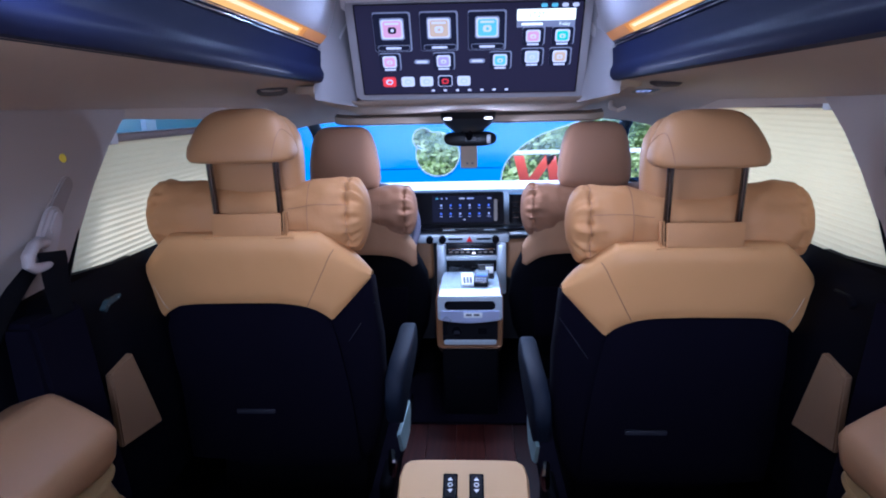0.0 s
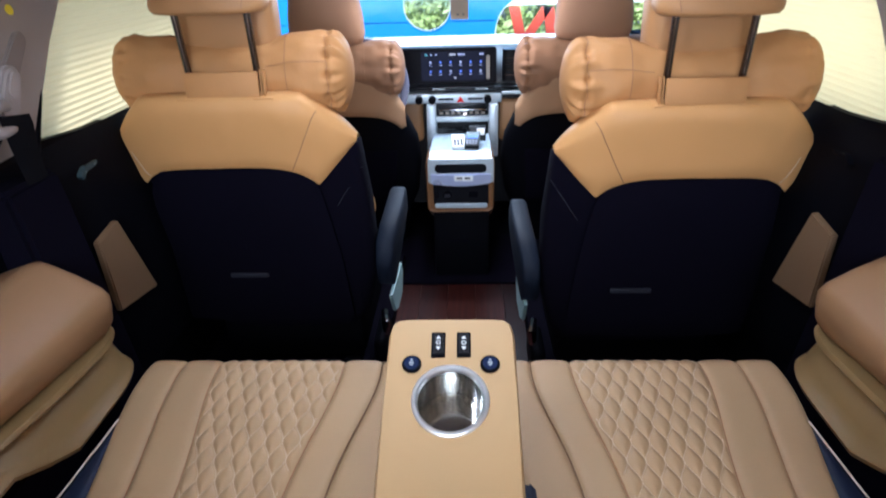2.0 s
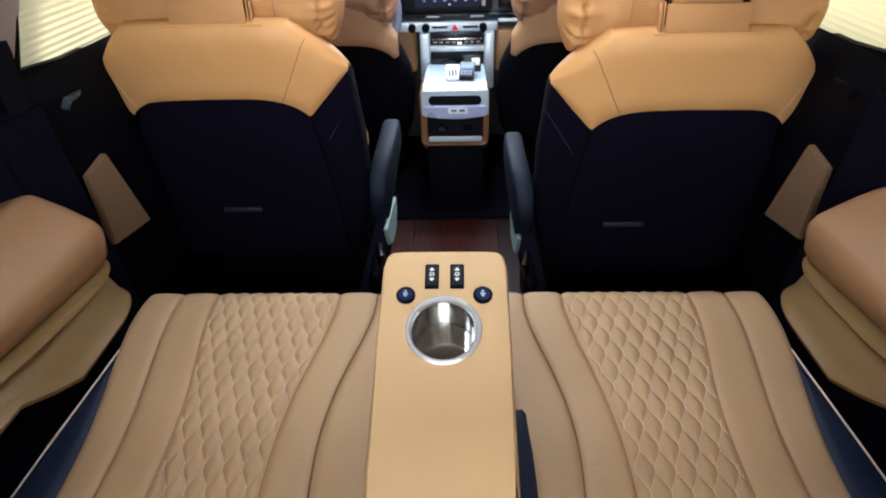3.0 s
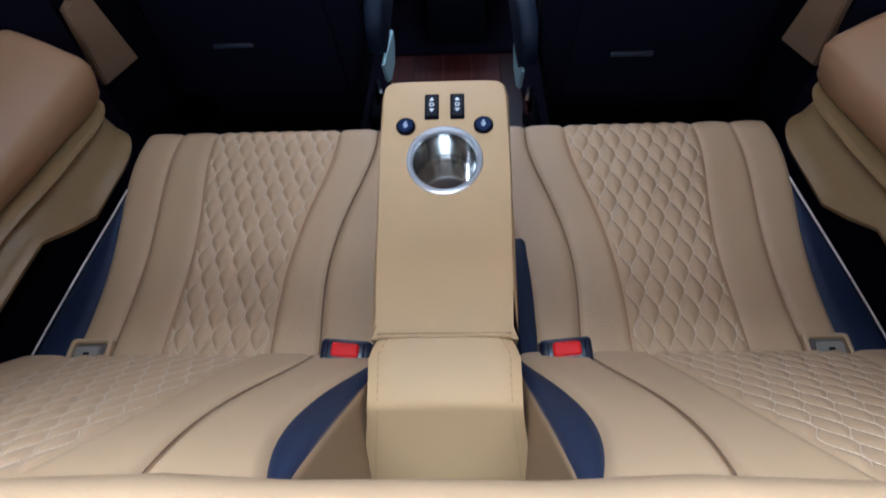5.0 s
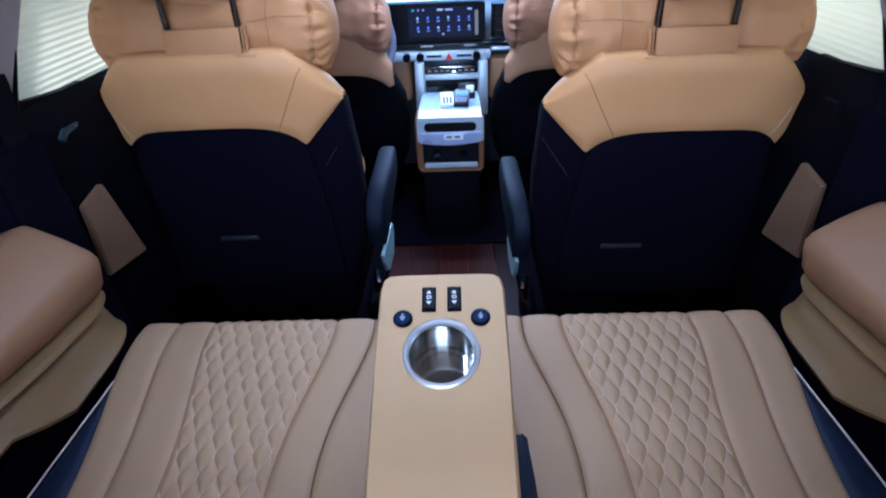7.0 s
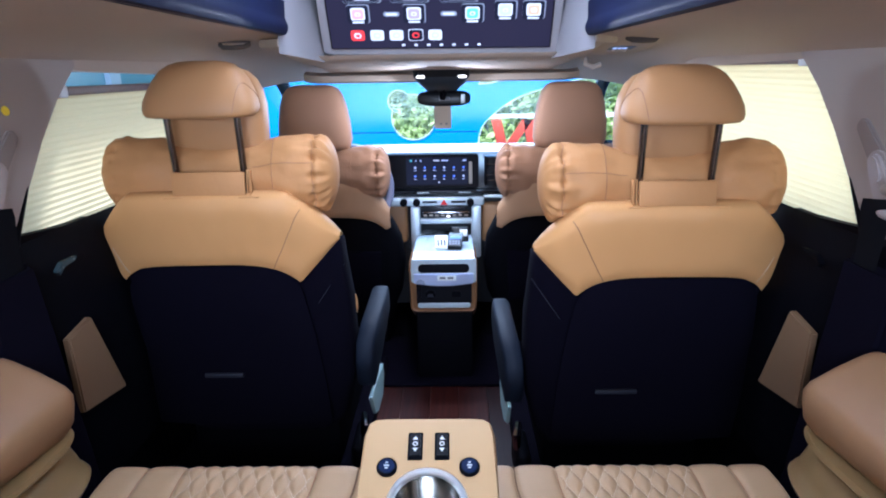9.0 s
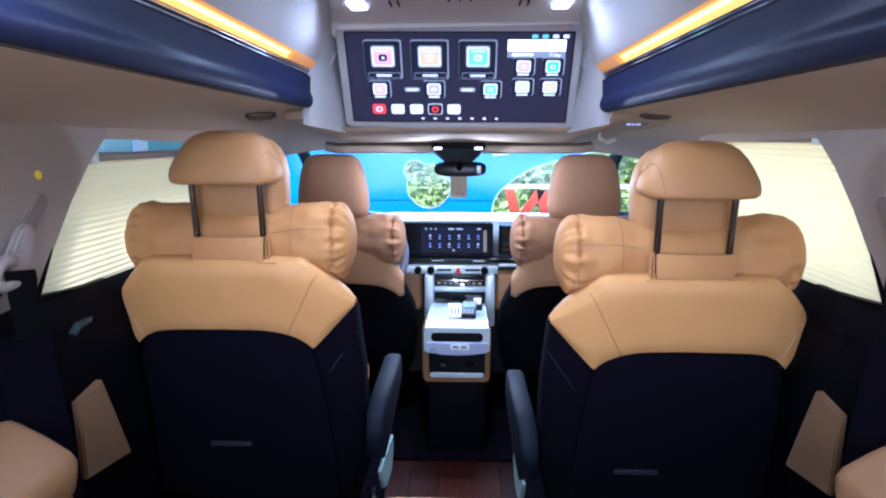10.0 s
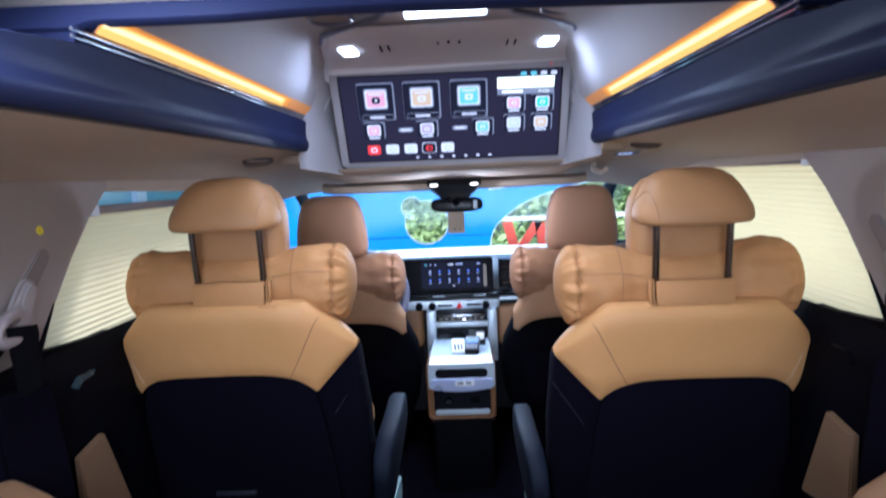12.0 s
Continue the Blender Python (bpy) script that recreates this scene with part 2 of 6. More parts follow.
def blind_material():
    m, n, l, b = base_mat("pleated_blind_cloth", (0.80, 0.74, 0.58), 0.9, spec=0.1)
    tc = n.new("ShaderNodeTexCoord")
    no = n.new("ShaderNodeTexNoise")
    no.inputs["Scale"].default_value = 700
    l.new(tc.outputs["Object"], no.inputs["Vector"])
    r = n.new("ShaderNodeMix")
    r.data_type = "RGBA"
    r.inputs["A"].default_value = (0.72, 0.56, 0.30, 1)
    r.inputs["B"].default_value = (0.82, 0.67, 0.40, 1)
    l.new(no.outputs["Fac"], r.inputs["Factor"])
    l.new(r.outputs["Result"], b.inputs["Base Color"])
    tr = n.new("ShaderNodeBsdfTranslucent")
    l.new(r.outputs["Result"], tr.inputs["Color"])
    mx = n.new("ShaderNodeMixShader")
    mx.inputs[0].default_value = 0.6
    l.new(b.outputs[0], mx.inputs[1])
    l.new(tr.outputs[0], mx.inputs[2])
    l.new(mx.outputs[0], n["Material Output"].inputs["Surface"])
    return m


def glass_material(name, tint, gloss, haze=0.03):
    m = bpy.data.materials.new(name)
    m.use_nodes = True
    n, l = m.node_tree.nodes, m.node_tree.links
    t = n.new("ShaderNodeBsdfTransparent")
    t.inputs["Color"].default_value = (*tint, 1)
    g = n.new("ShaderNodeBsdfGlossy")
    g.inputs["Roughness"].default_value = haze
    mx = n.new("ShaderNodeMixShader")
    mx.inputs[0].default_value = gloss
    l.new(t.outputs[0], mx.inputs[1])
    l.new(g.outputs[0], mx.inputs[2])
    l.new(mx.outputs[0], n["Material Output"].inputs["Surface"])
    return m


def wood_material():
    m, n, l, b = base_mat("dark_red_wood", (0.06, 0.02, 0.014), 0.42, spec=0.2)
    tc = n.new("ShaderNodeTexCoord")
    mp = n.new("ShaderNodeMapping")
    mp.inputs["Scale"].default_value = (60, 3, 1)
    no = n.new("ShaderNodeTexNoise")
    no.inputs["Scale"].default_value = 1.5
    no.inputs["Detail"].default_value = 8
    oi = n.new("ShaderNodeObjectInfo")
    l.new(tc.outputs["Object"], mp.inputs["Vector"])
    l.new(mp.outputs[0], no.inputs["Vector"])
    r = n.new("ShaderNodeMix")
    r.data_type = "RGBA"
    r.inputs["A"].default_value = (0.007, 0.002, 0.002, 1)
    r.inputs["B"].default_value = (0.062, 0.014, 0.010, 1)
    mult = n.new("ShaderNodeMath")
    mult.operation = "MULTIPLY"
    add = n.new("ShaderNodeMath")
    add.operation = "ADD"
    add.inputs[1].default_value = 0.3
    l.new(oi.outputs["Random"], add.inputs[0])
    l.new(no.outputs["Fac"], mult.inputs[0])
    l.new(add.outputs[0], mult.inputs[1])
    l.new(mult.outputs[0], r.inputs["Factor"])
    l.new(r.outputs["Result"], b.inputs["Base Color"])
    return m


# steel whose base colour carries streaks in place of bright reflections
def streaked_wall():
    m, n, l, b = base_mat("streaked_cup_steel", (0.4, 0.4, 0.39), 0.13, 1.0)
    tc = n.new("ShaderNodeTexCoord")
    mp = n.new("ShaderNodeMapping")
    mp.inputs["Scale"].default_value = (1, 0.06, 0.06)
    no = n.new("ShaderNodeTexNoise")
    no.inputs["Scale"].default_value = 170
    no.inputs["Detail"].default_value = 3
    l.new(tc.outputs["Object"], mp.inputs["Vector"])
    l.new(mp.outputs[0], no.inputs["Vector"])
    cr = n.new("ShaderNodeMapRange")
    cr.inputs["From Min"].default_value, cr.inputs["From Max"].default_value = 0.35, 0.65
    l.new(no.outputs["Fac"], cr.inputs["Value"])
    r = n.new("ShaderNodeMix")
    r.data_type = "RGBA"
    r.inputs["A"].default_value = (0.10, 0.10, 0.098, 1)
    r.inputs["B"].default_value = (0.36, 0.36, 0.35, 1)
    l.new(cr.outputs["Result"], r.inputs["Factor"])
    l.new(r.outputs["Result"], b.inputs["Base Color"])
    return m


CUP_WALL = streaked_wall()
LEAF, BLIND, WOOD = leaf_material(), blind_material(), wood_material()
GLASS = glass_material("windscreen_glass", (0.93, 0.97, 0.97), 0.11, 0.3)
WRAP = glass_material("clear_film", (0.94, 0.95, 0.97), 0.16)


# ---- building helpers ----
def thing(name, loc, label, category, group="", kind=""):
    o = new(name)
    o.location = loc
    o.empty_display_size = 0.05
    return tagged(o, label, category, group, kind)


def root_place(o):
    while o.parent:
        o = o.parent
    return o.location


def finish(bm, name, material, angle=38):
    me = bpy.data.meshes.new(name)
    for f in bm.faces:
        f.smooth = True
    bm.to_mesh(me)
    bm.free()
    me.set_sharp_from_angle(angle=radians(angle))
    me.materials.append(material)
    return me


def part(name, bm, material, parent, label="", angle=38):
    """One mesh in world places, hung under a thing or one of its parts."""
    p = root_place(parent)
    bmesh.ops.translate(bm, vec=(-p[0], -p[1], -p[2]), verts=bm.verts)
    o = new(name, finish(bm, name, material, angle))
    o.parent = parent
    return tagged(o, label)


def solid(name, bm, material, label, category, kind="", group="", angle=38):
    """A thing that is one mesh, with its origin at its lowest middle."""
    xs, ys, zs = zip(*[v.co for v in bm.verts])
    c = Vector(((min(xs) + max(xs)) / 2, (min(ys) + max(ys)) / 2, min(zs)))
    bmesh.ops.translate(bm, vec=-c, verts=bm.verts)
    o = new(name, finish(bm, name, material, angle))
    o.location = c
    return tagged(o, label, category, group, kind)


def box(x0, x1, y0, y1, z0, z1, r=0.0, seg=2, bm=None):
    own = bmesh.new()
    bmesh.ops.create_cube(own, size=1)
    for v in own.verts:
        v.co = Vector(((x0 + x1) / 2 + v.co.x * (x1 - x0), (y0 + y1) / 2 + v.co.y * (y1 - y0), (z0 + z1) / 2 + v.co.z * (z1 - z0)))
    if r > 0:
        r = min(r, 0.49 * min(x1 - x0, y1 - y0, z1 - z0))
        bmesh.ops.bevel(own, geom=own.edges[:], offset=r, segments=seg, profile=0.5, affect="EDGES")
    return merge(bm, own)


def merge(bm, own):
    if bm is None:
        return own
    me = bpy.data.meshes.new("scratch")
    own.to_mesh(me)
    own.free()
    bm.from_mesh(me)
    bpy.data.meshes.remove(me)
    return bm


def turn(bm, m):
    bmesh.ops.transform(bm, matrix=m, verts=bm.verts)
    return bm


def about(p, rx=0, ry=0, rz=0):
    return Matrix.Translation(p) @ pose(0, 0, 0, rx, ry, rz) @ Matrix.Translation([-c for c in p])


def loft(rings, cap=True, closed=True):
    bm = bmesh.new()
    rows = [[bm.verts.new(p) for p in ring] for ring in rings]
    k = len(rows[0])
    for a, b in zip(rows, rows[1:]):
        for i in range(k if closed else k - 1):
            j = (i + 1) % k
            bm.faces.new((a[i], a[j], b[j], b[i]))
    if cap:
        bm.faces.new(rows[0][::-1])
        bm.faces.new(rows[-1])
    bmesh.ops.recalc_face_normals(bm, faces=bm.faces[:])
    return bm


def sheet(rows):
    return loft(rows, cap=False, closed=False)


def prism(poly, fn, d0, d1, r=0.0):
    """A flat outline of (a, b) made thick: fn(a, b, d) gives the place at the depth d."""
    bm = bmesh.new()
    a = [bm.verts.new(fn(p[0], p[1], d0)) for p in poly]
    b = [bm.verts.new(fn(p[0], p[1], d1)) for p in poly]
    bm.faces.new(a[::-1])
    bm.faces.new(b)
    k = len(poly)
    for i in range(k):
        bm.faces.new((a[i], a[(i + 1) % k], b[(i + 1) % k], b[i]))
    bmesh.ops.recalc_face_normals(bm, faces=bm.faces[:])
    if r > 0:
        bmesh.ops.bevel(bm, geom=[e for e in bm.edges if e.calc_face_angle(0) > 0.6], offset=r, segments=2, affect="EDGES")
    return bm


def ring_xy(cx, cy, z, w, d, n=28, power=3.0):
    """A superellipse in a level plane."""
    out = []
    for i in range(n):
        a = 2 * math.pi * i / n
        c, s = math.cos(a), math.sin(a)
        out.append(Vector((cx + w * math.copysign(abs(c) ** (2 / power), c), cy + d * math.copysign(abs(s) ** (2 / power), s), z)))
    return out


def tube(points, r, n=8, bm=None, cap=True):
    pts = [Vector(p) for p in points]
    rings = []
    side = None
    for i, p in enumerate(pts):
        t = (pts[min(i + 1, len(pts) - 1)] - pts[max(i - 1, 0)]).normalized()
        if side is None:
            side = t.orthogonal().normalized()
        side = (side - t * side.dot(t)).normalized()
        up = t.cross(side)
        rr = r[i] if isinstance(r, (list, tuple)) else r
        rings.append([p + rr * (math.cos(2 * math.pi * k / n) * side + math.sin(2 * math.pi * k / n) * up) for k in range(n)])
    return merge(bm, loft(rings, cap))


def disc(c, axis, r, depth, n=28, bevel=0.0, bm=None):
    own = bmesh.new()
    bmesh.ops.create_cone(own, cap_ends=True, segments=n, radius1=r, radius2=r, depth=depth)
    if bevel:
        bmesh.ops.bevel(own, geom=[e for e in own.edges if e.calc_face_angle(0) > 1], offset=bevel, segments=2, affect="EDGES")
    q = Vector(axis).to_track_quat("Z", "Y").to_matrix().to_4x4()
    turn(own, Matrix.Translation(c) @ q)
    return merge(bm, own)


def stitches(path, normal, dash=0.0048, gap=0.0022, w=0.0007):
    """Short raised threads along a line of places."""
    bm = bmesh.new()
    pts = [Vector(p) for p in path]
    n = Vector(normal).normalized()
    acc, left, on = [], dash, True
    cur = [pts[0]]
    for a, b in zip(pts, pts[1:]):
        seg = (b - a).length
        pos = 0.0
        while seg - pos > left:
            pos += left
            q = a.lerp(b, pos / seg)
            if on:
                cur.append(q)
                acc.append(cur)
            cur = [q]
            on = not on
            left = dash if on else gap
        left -= seg - pos
        cur.append(b)
    for c in acc:
        p, q = c[0], c[-1]
        d = q - p
        if d.length < 1e-4:
            continue
        s = d.normalized().cross(n) * w
        u = n * w
        vs = [bm.verts.new(p + s), bm.verts.new(q + s), bm.verts.new(q + u), bm.verts.new(p + u), bm.verts.new(q - s), bm.verts.new(p - s)]
        bm.faces.new((vs[0], vs[1], vs[2], vs[3]))
        bm.faces.new((vs[3], vs[2], vs[4], vs[5]))
    return bm


def cut_sheet(outline, holes, place):
    """A flat sheet with holes, from outlines; place maps (a, b, d) to the world."""
    cu = bpy.data.curves.new("scratch", "CURVE")
    cu.dimensions, cu.fill_mode = "2D", "BOTH"
    cu.extrude = 0.01
    for pts in [outline] + holes:
        s = cu.splines.new("POLY")
        s.points.add(len(pts) - 1)
        for p, q in zip(s.points, pts):
            p.co = (q[0], q[1], 0, 1)
        s.use_cyclic_u = True
    o = bpy.data.objects.new("scratch", cu)
    me = bpy.data.meshes.new_from_object(o)
    bm = bmesh.new()
    bm.from_mesh(me)
    bpy.data.objects.remove(o)
    bpy.data.curves.remove(cu)
    bpy.data.meshes.remove(me)
    for v in bm.verts:
        v.co = place(v.co.x, v.co.y, v.co.z)
    return bm


def text_mesh(words, size, place):
    cu = bpy.data.curves.new("scratch", "FONT")
    cu.body, cu.size, cu.align_x, cu.align_y = words, size, "CENTER", "CENTER"
    o = bpy.data.objects.new("scratch", cu)
    me = bpy.data.meshes.new_from_object(o)
    bm = bmesh.new()
    bm.from_mesh(me)
    bpy.data.objects.remove(o)
    bpy.data.curves.remove(cu)
    bpy.data.meshes.remove(me)
    for v in bm.verts:
        v.co = place(v.co.x, v.co.y, 0)
    return bm


def circle(cx, cy, r, n=48, a0=0, a1=360):
    return [(cx + r * math.cos(radians(a0 + (a1 - a0) * i / n)), cy + r * math.sin(radians(a0 + (a1 - a0) * i / n))) for i in range(n)]


def rounded(x0, x1, y0, y1, r, n=4):
    out = []
    for cx, cy, a in ((x1 - r, y1 - r, 0), (x0 + r, y1 - r, 90), (x0 + r, y0 + r, 180), (x1 - r, y0 + r, 270)):
        out += [(cx + r * math.cos(radians(a + 90 * i / n)), cy + r * math.sin(radians(a + 90 * i / n))) for i in range(n + 1)]
    return out


def capsule(p, r, q, k, n=10):
    """The outline round two circles."""
    a = math.atan2(q[1] - p[1], q[0] - p[0])
    out = []
    for c, rad, b in ((q, k, a - math.pi / 2), (p, r, a + math.pi / 2)):
        out += [(c[0] + rad * math.cos(b + math.pi * i / n), c[1] + rad * math.sin(b + math.pi * i / n)) for i in range(n + 1)]
    return out


def wall_x(z):
    """Half width of the cabin at a height: the sides lean in above the belt line."""
    return 0.80 - max(0.0, z - 0.8) * 0.125


# ---- ground, facade and trees outside ----
bm = bmesh.new()
bmesh.ops.create_grid(bm, x_segments=40, y_segments=40, size=400)
bmesh.ops.translate(bm, vec=(0, 0, -0.48), verts=bm.verts)
solid("ground", bm, ASPHALT, "grey asphalt forecourt under the van", "ground", "structure")


def facade():
    t = thing("shop_window", (0, 4.6, -0.48), "shopfront glass covered with blue vinyl with round clear cutouts", "shop window", kind="structure")
    bump = circle(-0.365, 0.885, 0.082, 22, 60, 300)
    main = circle(-0.255, 0.765, 0.17, 40, 155, 465)
    holes = [[p for p in main] + [(-0.365 + 0.082 * math.cos(radians(a)), 0.885 + 0.082 * math.sin(radians(a))) for a in range(40, 290, 12)]]
    holes.append([(0.225, 0.45), (0.234, 0.55), (0.245, 0.62), (0.265, 0.681), (0.30, 0.73), (0.351, 0.775), (0.41, 0.825), (0.476, 0.868), (0.55, 0.905), (0.642, 0.937), (0.85, 1.0), (1.15, 1.05), (1.5, 0.95), (1.7, 0.6), (1.5, 0.1), (1.0, -0.1), (0.5, 0.05), (0.27, 0.28)])
    holes.append([(0.24, 1.0), (0.33, 1.005), (0.42, 1.03), (0.46, 1.05), (0.44, 1.17), (0.32, 1.16), (0.28, 1.07)])
    for h in holes:
        ring = [Vector((a, 4.58, b)) for a, b in h + h[:1]]
        part("cut_edge", tube(ring, 0.0024, 5, cap=False), WHITE_PLASTIC, t, "white cut edge of the vinyl")
    part("vinyl_film", cut_sheet([(-1.9, -0.48), (2.6, -0.48), (2.6, 1.6), (-1.9, 1.6)], holes, lambda a, b, d: Vector((a, 4.6 + d, b))), BLUE_VINYL, t)
    for x0, x1 in ((-1.9, -0.40), (-0.10, 0.23)):
        part("frame_bar", box(x0, x1, 4.583, 4.588, 0.657, 0.661), BLUE_VINYL, t, "thin horizontal joint of the shopfront")
    for x in (-1.96, 2.6):
        part("post", box(x, x + 0.06, 4.55, 4.66, -0.48, 1.6), SILVER, t)


facade()


def sign():
    t = thing("road_sign", (0.9, 5.5, -0.48), "large red strokes on a white rail in front of trees", "sign")
    f = lambda a, b, d: Vector((a, 5.5 + d, b))
    part("rail", box(0.22, 3.2, 5.52, 5.56, 0.675, 0.71), WHITE_PLASTIC, t, "white rail")
    for x0, x1 in ((0.397, 0.462), (0.686, 0.505), (0.690, 0.735), (0.98, 0.90)):
        part("stroke", prism([(x0, 0.662), (x0 + 0.092, 0.662), (x1 + 0.092, 0.40), (x1, 0.40)], f, -0.02, 0.02), RED_SIGN, t)
    for x in (0.24, 3.1):
        part("post", box(x, x + 0.05, 5.52, 5.56, -0.48, 0.675), WHITE_PLASTIC, t)


sign()


def tree(x, y, h, spread, seed):
    rnd = random.Random(seed)
    t = thing("tree", (x, y, -0.48), "leafy green tree seen through the clear cutouts", "tree", "trees outside")
    part("trunk", tube([(x, y, -0.48), (x + 0.05, y, h * 0.35), (x, y + 0.05, h * 0.8)], [0.11, 0.08, 0.03], 8), BARK, t)
    for i in range(5):
        a = rnd.uniform(0, 6.28)
        z = rnd.uniform(0.1, 0.6) * h
        part("limb", tube([(x, y, z), (x + 0.5 * spread * math.cos(a), y + 0.5 * spread * math.sin(a), z + 0.3), (x + spread * 0.8 * math.cos(a), y + spread * 0.8 * math.sin(a), z + 0.7)], [0.04, 0.025, 0.01], 6), BARK, t)
    vs, fs = [], []
    clumps = [(rnd.gauss(0, 0.5) * spread, rnd.gauss(0, 0.5) * spread, rnd.uniform(-0.12, 0.75) * h, rnd.uniform(0.2, 0.45)) for _ in range(56)]
    for cx, cy, cz, cr in clumps:
        for _ in range(300):
            c = Vector((x + cx + rnd.gauss(0, cr * 0.6), y + cy + rnd.gauss(0, cr * 0.6), cz + rnd.gauss(0, cr * 0.5)))
            u = Vector((rnd.gauss(0, 1), rnd.gauss(0, 1), rnd.gauss(0, 0.6))).normalized()
            w = u.orthogonal().normalized()
            s = rnd.uniform(0.03, 0.058)
            k = len(vs)
            vs += [c - u * s, c + w * s * 0.45, c + u * s, c - w * s * 0.45]
            fs.append((k, k + 1, k + 2, k + 3))
    p = root_place(t)
    me = bpy.data.meshes.new("crown")
    me.from_pydata([v - p for v in vs], [], fs)
    me.materials.append(LEAF)
    o = new("crown", me)
    o.parent = t


for i, (x, y) in enumerate(((-1.3, 8.6), (0.1, 8.2), (1.6, 8.4), (3.0, 8.8), (4.6, 8.6), (-3.0, 9.2))):
    tree(x, y, 2.6 + 0.3 * (i % 3), 1.0, 11 + i)


def side_building():
    t = thing("glass_building", (-4.2, 7, -0.48), "teal glass building front with a white mullion", "building")
    part("wall", box(-4.6, -4.05, 1.5, 14, -0.48, 5), TEAL_WALL, t)
    for y in (3.2, 7.15, 11.0):
        part("mullion", box(-4.05, -3.98, y, y + 0.22, -0.48, 5), WHITE_PLASTIC, t)
    for z in (0.86, 2.6):
        part("transom", box(-4.05, -4.0, 1.5, 14, z, z + 0.05), WHITE_PLASTIC, t)


side_building()


# ---- the cabin's shell ----
floor = solid("floor", box(-0.84, 0.84, -0.78, 3.0, -0.06, -0.012), BLACK_PLASTIC, "dark van floor pan", "floor", "structure")
x = -0.25
plank = None
while x < 0.34:
    if plank is None:
        own = box(-0.0496, 0.0496, 0.2, 2.06, -0.012, 0.0, 0.0007, 1)
        plank_me = finish(own, "plank", WOOD)
        plank = True
    o = new("plank", plank_me)
    o.parent = floor
    o.matrix_parent_inverse = Matrix.Translation(-floor.location)
    o.location = (x + 0.05, 0, 0)
    x += 0.1

solid("trim", box(-0.84, 0.84, 2.86, 2.98, -0.012, 0.74), BLACK_PLASTIC, "dark bulkhead behind the dashboard", "bulkhead", "structure")
for s in (-1, 1):
    solid("floor", box(*sorted((s * (0.302 + 0.05 * s), s * 0.80)), 0.2, 2.3, -0.011, 0.0), BLACK_CLOTH, "black carpet beside the aisle", "carpet", "structure")
solid("floor_mat", box(-0.34, 0.34, 1.93, 2.34, 0.001, 0.012, 0.004), BLACK_CLOTH, "thin black mat at the foot of the console", "floor mat")


